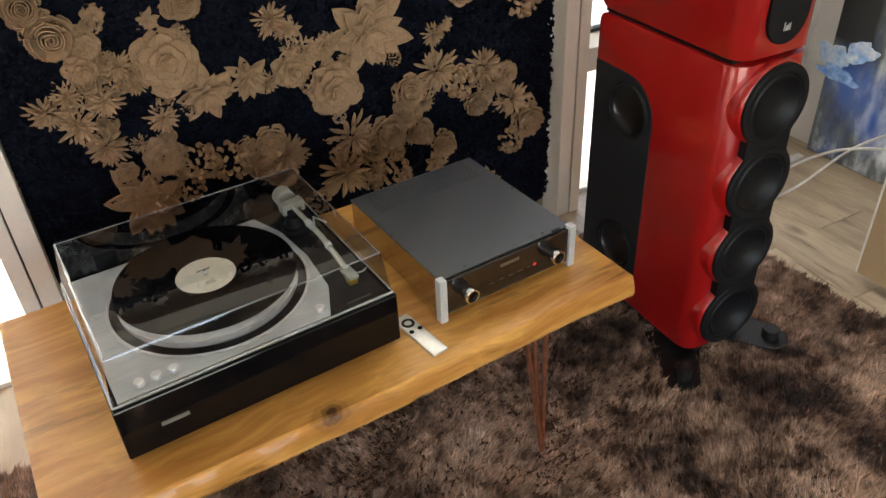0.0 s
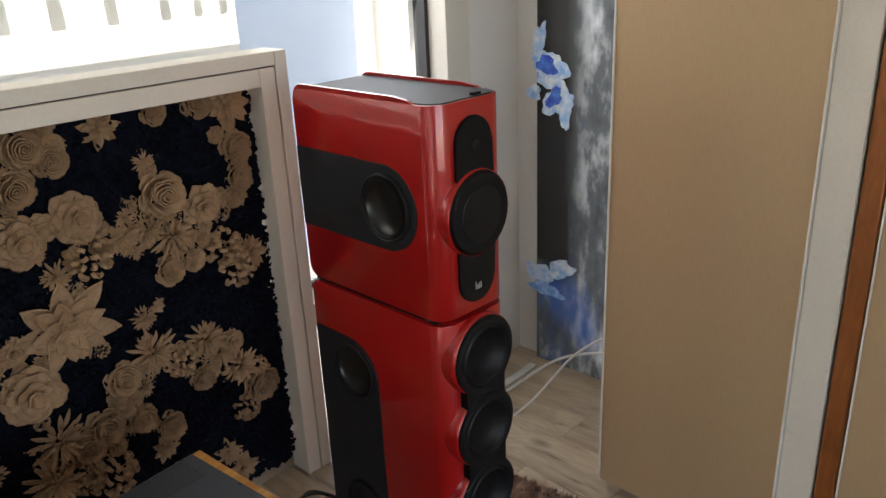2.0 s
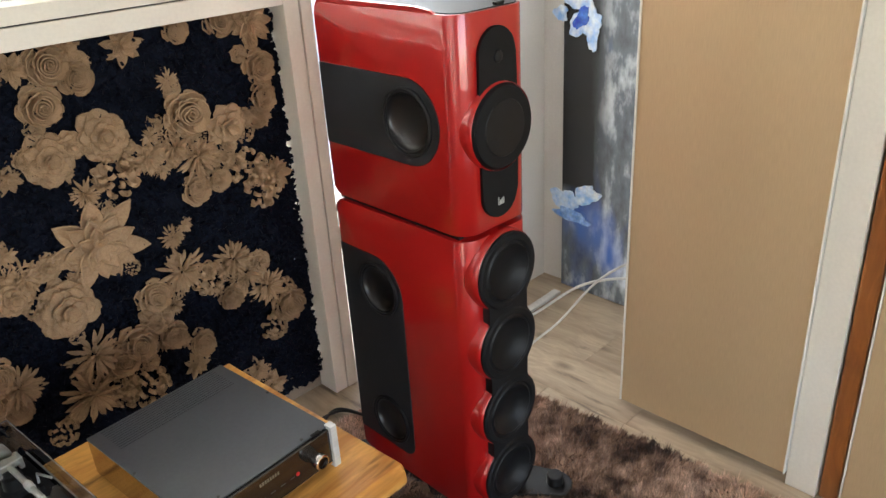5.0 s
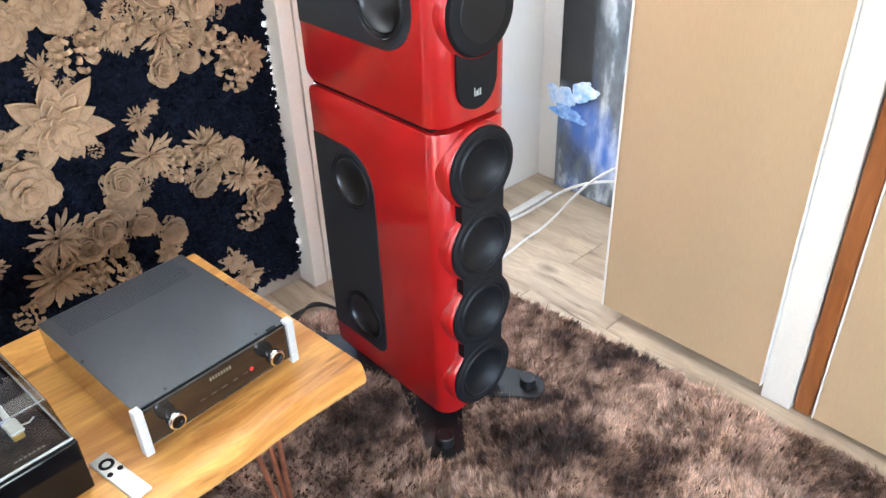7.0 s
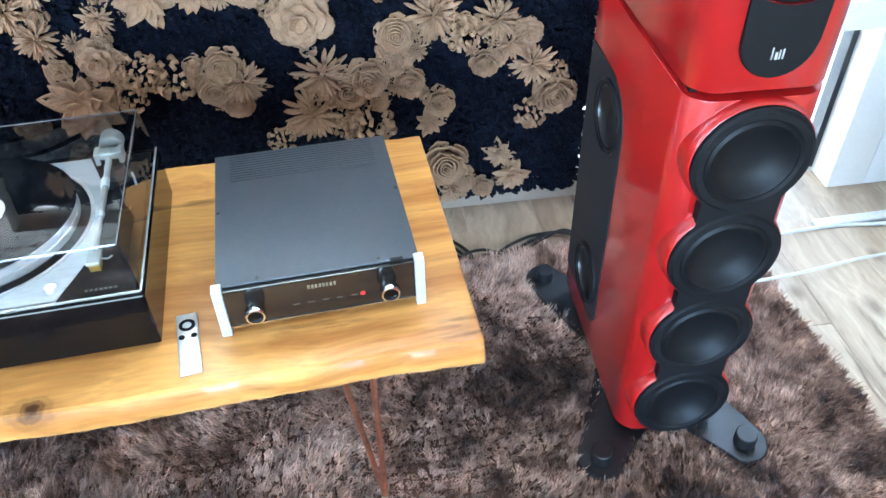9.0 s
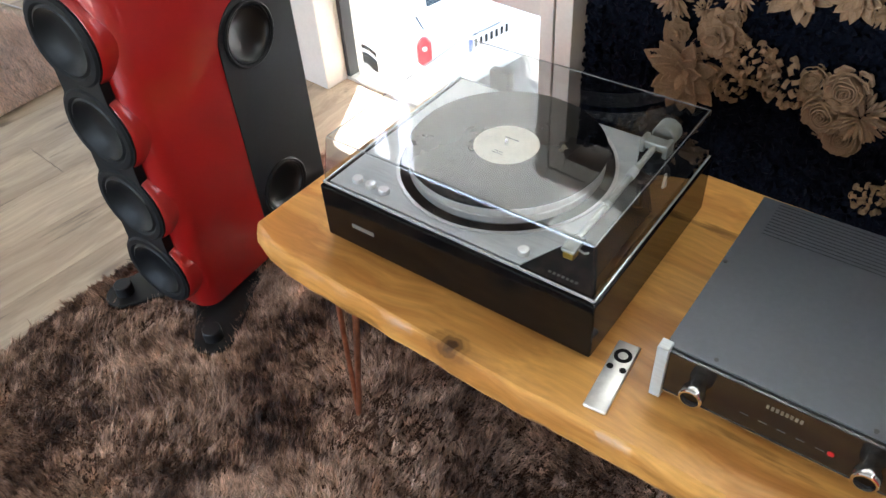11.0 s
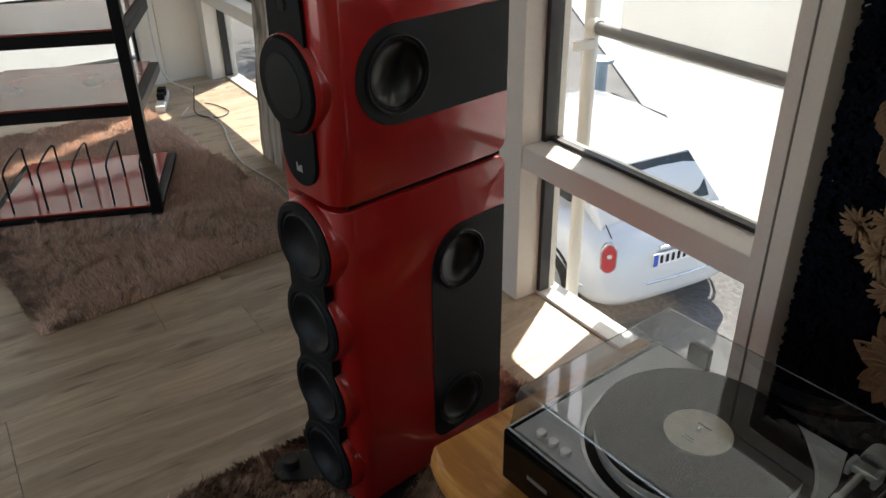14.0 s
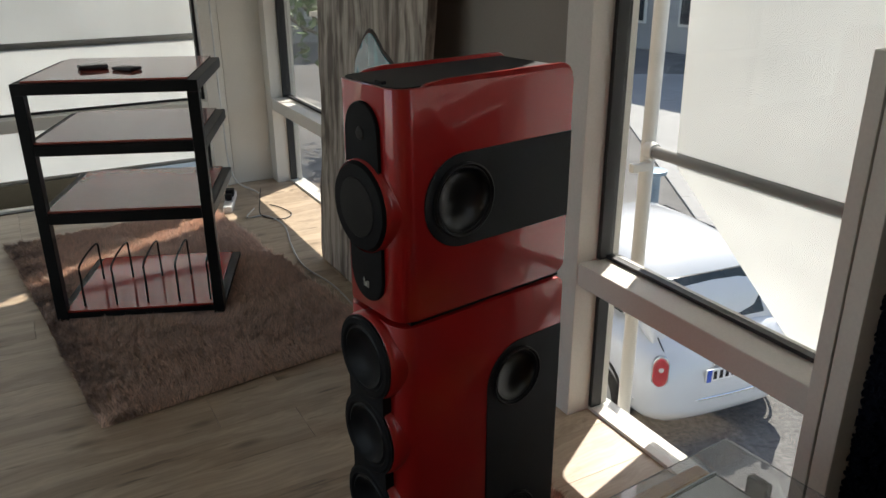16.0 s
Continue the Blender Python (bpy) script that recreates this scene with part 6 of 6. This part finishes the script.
house("grey rendered building across the street with dark windows", -26, 4, 24, 34, 3, pose(0, 0, GZ, 0, 0, 8))
house("grey rendered building across the side street with dark windows", -12, 14, 0, 9, 3, pose(-30, 3, GZ, 0, 0, 84))
BARK = mat("bark", (0.12, 0.09, 0.065), 0.9, 0, 0.3, 8, 0.2, 40, bump=0.6, bump_scale=30)
LEAF = mat("green_leaf", (0.075, 0.13, 0.03), 0.6, 0, 0.3, 3, 0.2, 30)


def tree(m, h, seed, label):
    t = thing("tree", label, "tree", m)
    g = random.Random(seed)
    part("trunk", loft([[(r * math.cos(a) + dx, r * math.sin(a), z) for a in np.linspace(0, 2 * math.pi, 10, endpoint=False)] for r, dx, z in ((0.16, 0, 0), (0.12, 0.03, h * 0.25), (0.09, -0.02, h * 0.5), (0.05, 0.05, h * 0.75), (0.015, 0.02, h * 0.95))]), BARK, t, "", None, smooth=60)
    ends = []
    for i in range(16):
        a, z0 = g.uniform(0, 6.28), h * g.uniform(0.35, 0.8)
        L = h * g.uniform(0.18, 0.32)
        e = Vector((math.cos(a) * L, math.sin(a) * L, z0 + L * g.uniform(0.3, 0.8)))
        part("limb", tube([(0, 0, z0), (e.x * 0.5, e.y * 0.5, z0 + (e.z - z0) * 0.35), tuple(e)], 0.025, 6), BARK, t)
        ends.append(e)
    vs, fs = [], []
    for e in ends + [Vector((0, 0, h * 0.95))]:
        for k in range(260):
            c = e + Vector((g.gauss(0, h * 0.07), g.gauss(0, h * 0.07), g.gauss(0, h * 0.055)))
            s = g.uniform(0.04, 0.09)
            n1 = Vector((g.gauss(0, 1), g.gauss(0, 1), g.gauss(0, 1))).normalized()
            n2 = n1.cross(Vector((g.gauss(0, 1), g.gauss(0, 1), g.gauss(0, 1)))).normalized()
            b = len(vs)
            vs += [tuple(c - n1 * s), tuple(c + n2 * s * 0.5), tuple(c + n1 * s), tuple(c - n2 * s * 0.5)]
            fs.append((b, b + 1, b + 2, b + 3))
    me = bpy.data.meshes.new("crown")
    me.from_pydata(vs, [], fs)
    me.materials.append(LEAF)
    ob = new("crown", me)
    ob.parent = t
    tagged(ob, "loose green leaves", kind="stuff")
    return t


tree(pose(-9.5, 5.3, GZ), 6.0, 3, "leafy green street tree beside the building")
tree(pose(-14.0, 8.5, GZ), 6.5, 8, "leafy green street tree beside the building")

# ---------- laminate planks ----------
PLANK = wood("pale_oak_laminate", (0.455, 0.360, 0.256), (0.325, 0.247, 0.172), 0.38, "Y", 14, per_object=0.05, knots=True, contrast=1.35, cracks=True)
plank_me = bpy.data.meshes.new("plank")
bmp = box(-0.0962, 0.0962, -0.5, 0.5, -0.010, 0.0, 0.0005, 1)
bmp.to_mesh(plank_me)
bmp.free()
plank_me.materials.append(PLANK)
prng = random.Random(2)
x = LEFT_X + 0.05
while x < RIGHT_X + 0.1:
    y = GLASS_Y + 0.03
    ln = prng.choice((0.35, 0.62, 0.9, 1.15))
    while y > BACK_Y:
        a = max(y - ln, BACK_Y)
        ob = new("plank", plank_me)
        ob.matrix_basis = Matrix.LocRotScale((x + 0.0965, (a + y) / 2, 0.0), None, (1, (y - a) - 0.0016, 1))
        ob.parent = floor
        y, ln = a, 1.285
    x += 0.193

# ---------- rugs ----------


def rug_mat(name, brighten=0.0, grey=1.0):
    m = bpy.data.materials.new(name)
    m.use_nodes = True
    n, l = m.node_tree.nodes, m.node_tree.links
    b = n["Principled BSDF"]
    b.inputs["Roughness"].default_value = 0.55
    b.inputs["Sheen Weight"].default_value = 0.6 if grey < 1 else 0.12
    tc, no, rp, isl, mr, hs = (n.new("ShaderNodeTexCoord"), n.new("ShaderNodeTexNoise"), n.new("ShaderNodeValToRGB"),
                               n.new("ShaderNodeNewGeometry"), n.new("ShaderNodeMapRange"), n.new("ShaderNodeHueSaturation"))
    no.inputs["Scale"].default_value, no.inputs["Detail"].default_value, no.inputs["Roughness"].default_value = 3.1, 6, 0.60
    fine, both = n.new("ShaderNodeTexNoise"), n.new("ShaderNodeMix")
    fine.inputs["Scale"].default_value, fine.inputs["Detail"].default_value, fine.inputs["Roughness"].default_value = 17.0, 5, 0.65
    both.inputs[0].default_value = 0.42
    l.new(tc.outputs["Object"], no.inputs[0]), l.new(tc.outputs["Object"], fine.inputs[0])
    l.new(no.outputs[0], both.inputs[2]), l.new(fine.outputs[0], both.inputs[3])
    # brown to beige yarn; shading of the leaning pile is put into these tones
    e = rp.color_ramp.elements
    e[0].position, e[0].color = 0.395 - brighten, (0.040, 0.020, 0.014, 1)
    e[1].position, e[1].color = 0.575 - brighten, (0.72, 0.50, 0.375, 1)
    k = e.new(0.435 - brighten)
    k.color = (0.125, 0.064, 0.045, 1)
    k = e.new(0.497 - brighten)
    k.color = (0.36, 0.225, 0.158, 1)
    fac = both.outputs[0]
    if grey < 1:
        # brown long edge towards the room; window sheen beyond painted in as lighter colour
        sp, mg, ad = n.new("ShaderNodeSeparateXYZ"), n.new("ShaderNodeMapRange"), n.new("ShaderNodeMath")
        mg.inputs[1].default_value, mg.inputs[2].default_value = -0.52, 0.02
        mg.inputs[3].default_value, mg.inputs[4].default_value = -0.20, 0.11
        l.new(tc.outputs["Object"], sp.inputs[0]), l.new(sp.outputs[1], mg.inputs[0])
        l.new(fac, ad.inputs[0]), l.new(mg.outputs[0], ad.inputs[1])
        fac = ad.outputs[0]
    l.new(fac, rp.inputs[0]), l.new(rp.outputs[0], hs.inputs["Color"])
    hs.inputs["Saturation"].default_value = grey
    mr.inputs[3].default_value, mr.inputs[4].default_value = (0.55, 1.45) if grey < 1 else (0.52, 1.42)
    l.new(isl.outputs["Random Per Island"], mr.inputs[0]), l.new(mr.outputs[0], hs.inputs["Value"])
    l.new(hs.outputs[0], b.inputs["Base Color"])
    return m


PILE = rug_mat("shaggy_brown_pile")
# same pile, its colour brightened for daylight from the west glazing
PILE_DAYLIT = rug_mat("shaggy_daylit_pile", 0.205, 0.86)
RUGBASE = mat("rug_backing", (0.17, 0.105, 0.08), 0.95, 0, 0.4, 6, 0.2, 60, spec=0.1)


def rug(name, label, x0, x1, y0, y1, count, seed, m=None, height=0.034, spare=None, pile=None, width=0.0024, cell=0.0165):
    t = thing(name, label, "rug", m)
    part("backing", box(x0 + 0.01, x1 - 0.01, y0 + 0.01, y1 - 0.01, 0.001, 0.010), RUGBASE, t)
    g = np.random.default_rng(seed)
    px, py = g.uniform(x0, x1, count), g.uniform(y0, y1, count)
    if spare is not None:
        keep = np.ones(count, bool)
        for cx, cy, rot in spare:
            c, s = math.cos(radians(rot)), math.sin(radians(rot))
            lx, ly = (px - cx) * c + (py - cy) * s, -(px - cx) * s + (py - cy) * c
            for fx, fy in FEET:
                # distance from the arm that runs from the plate's middle to this foot
                k = np.clip(((lx) * fx + (ly - 0.2) * (fy - 0.2)) / (fx * fx + (fy - 0.2) ** 2), 0, 1)
                keep &= np.hypot(lx - k * fx, ly - 0.2 - k * (fy - 0.2)) > 0.05
        px, py = px[keep], py[keep]
        count = len(px)
    # pile leans in drifts; strands gather into small tufts that part from one another
    def field(a, b, f, ph):
        return (np.sin(a * f + ph) + np.sin(b * f * 1.3 + ph * 2) + np.sin((a + b) * f * 0.7 + ph * 3) + np.sin((a - b) * f * 1.9 + ph * 5)) / 4
    ix, iy = ((px - x0 + 0.006 * field(py, px, 40.0, 2.0)) / cell).astype(int), ((py - y0 + 0.006 * field(px, py, 40.0, 1.0)) / cell).astype(int)
    nx = int((x1 - x0) / cell) + 3
    idx = np.clip(iy, 0, None) * nx + np.clip(ix, 0, None)
    r = g.uniform(-1, 1, (idx.max() + 1, 4))
    tuft = r[idx]
    ang = 4.0 * field(px, py, 4.0, 1.0) + 1.3 * field(px, py, 19.0, 2.0) + 0.8 * tuft[:, 0] + g.normal(0, 0.7, count)
    lean = 0.36 + 0.24 * field(px, py, 9.0, 4.0) + g.normal(0, 0.12, count)
    h = height * (0.74 + 0.24 * field(px, py, 13.0, 0.5) + 0.25 * tuft[:, 1] + g.normal(0, 0.10, count))
    ln = h * 1.2
    dx, dy = np.cos(ang), np.sin(ang)
    cx, cy = x0 + (ix + 0.5 + 0.35 * tuft[:, 2]) * cell, y0 + (iy + 0.5 + 0.35 * tuft[:, 3]) * cell
    tx, ty = px + 0.5 * (cx - px) + dx * lean * ln, py + 0.5 * (cy - py) + dy * lean * ln
    sa = g.uniform(0, 2 * np.pi, count)
    sx, sy = np.cos(sa) * width, np.sin(sa) * width
    z0 = np.full(count, 0.005)
    V = np.empty((count, 3, 3), np.float32)
    V[:, 0] = np.stack([px - sx, py - sy, z0], 1)
    V[:, 1] = np.stack([px + sx, py + sy, z0], 1)
    V[:, 2] = np.stack([tx, ty, h], 1)
    me = bpy.data.meshes.new("shag")
    me.vertices.add(count * 3)
    me.vertices.foreach_set("co", V.ravel())
    me.loops.add(count * 3)
    me.loops.foreach_set("vertex_index", np.arange(count * 3, dtype=np.int32))
    me.polygons.add(count)
    me.polygons.foreach_set("loop_start", np.arange(count, dtype=np.int32) * 3)
    me.update(calc_edges=True)
    me.materials.append(pile or PILE)
    ob = new("shag", me)
    ob.parent = t
    tagged(ob, "long brown and beige shag pile", kind="stuff")
    return t


RUG = pose(0.876, 1.912, 0, 0, 0, 3.8) @ pose(-0.8825, -1.93, 0)
feet_at = []
for ob, turn in ((right_speaker, -1.0), (left_speaker, 9.0)):
    p = RUG.inverted() @ ob.matrix_basis.translation
    feet_at.append((p.x, p.y, turn - 3.8))
rug("rug", "long-pile shaggy rug in mottled brown and beige under the bench", -0.38, 2.145, -0.35, 1.93, 1050000, 3, RUG, spare=feet_at)
rug("rug", "long-pile shaggy rug in brown and beige under the rack, daylight painted into its colour", -0.955, 0.955, -0.53, 0.53, 390000, 4, pose(-2.232, 1.178, 0, 0, 0, 6.5), 0.050, None, PILE_DAYLIT, 0.0023, 0.022)
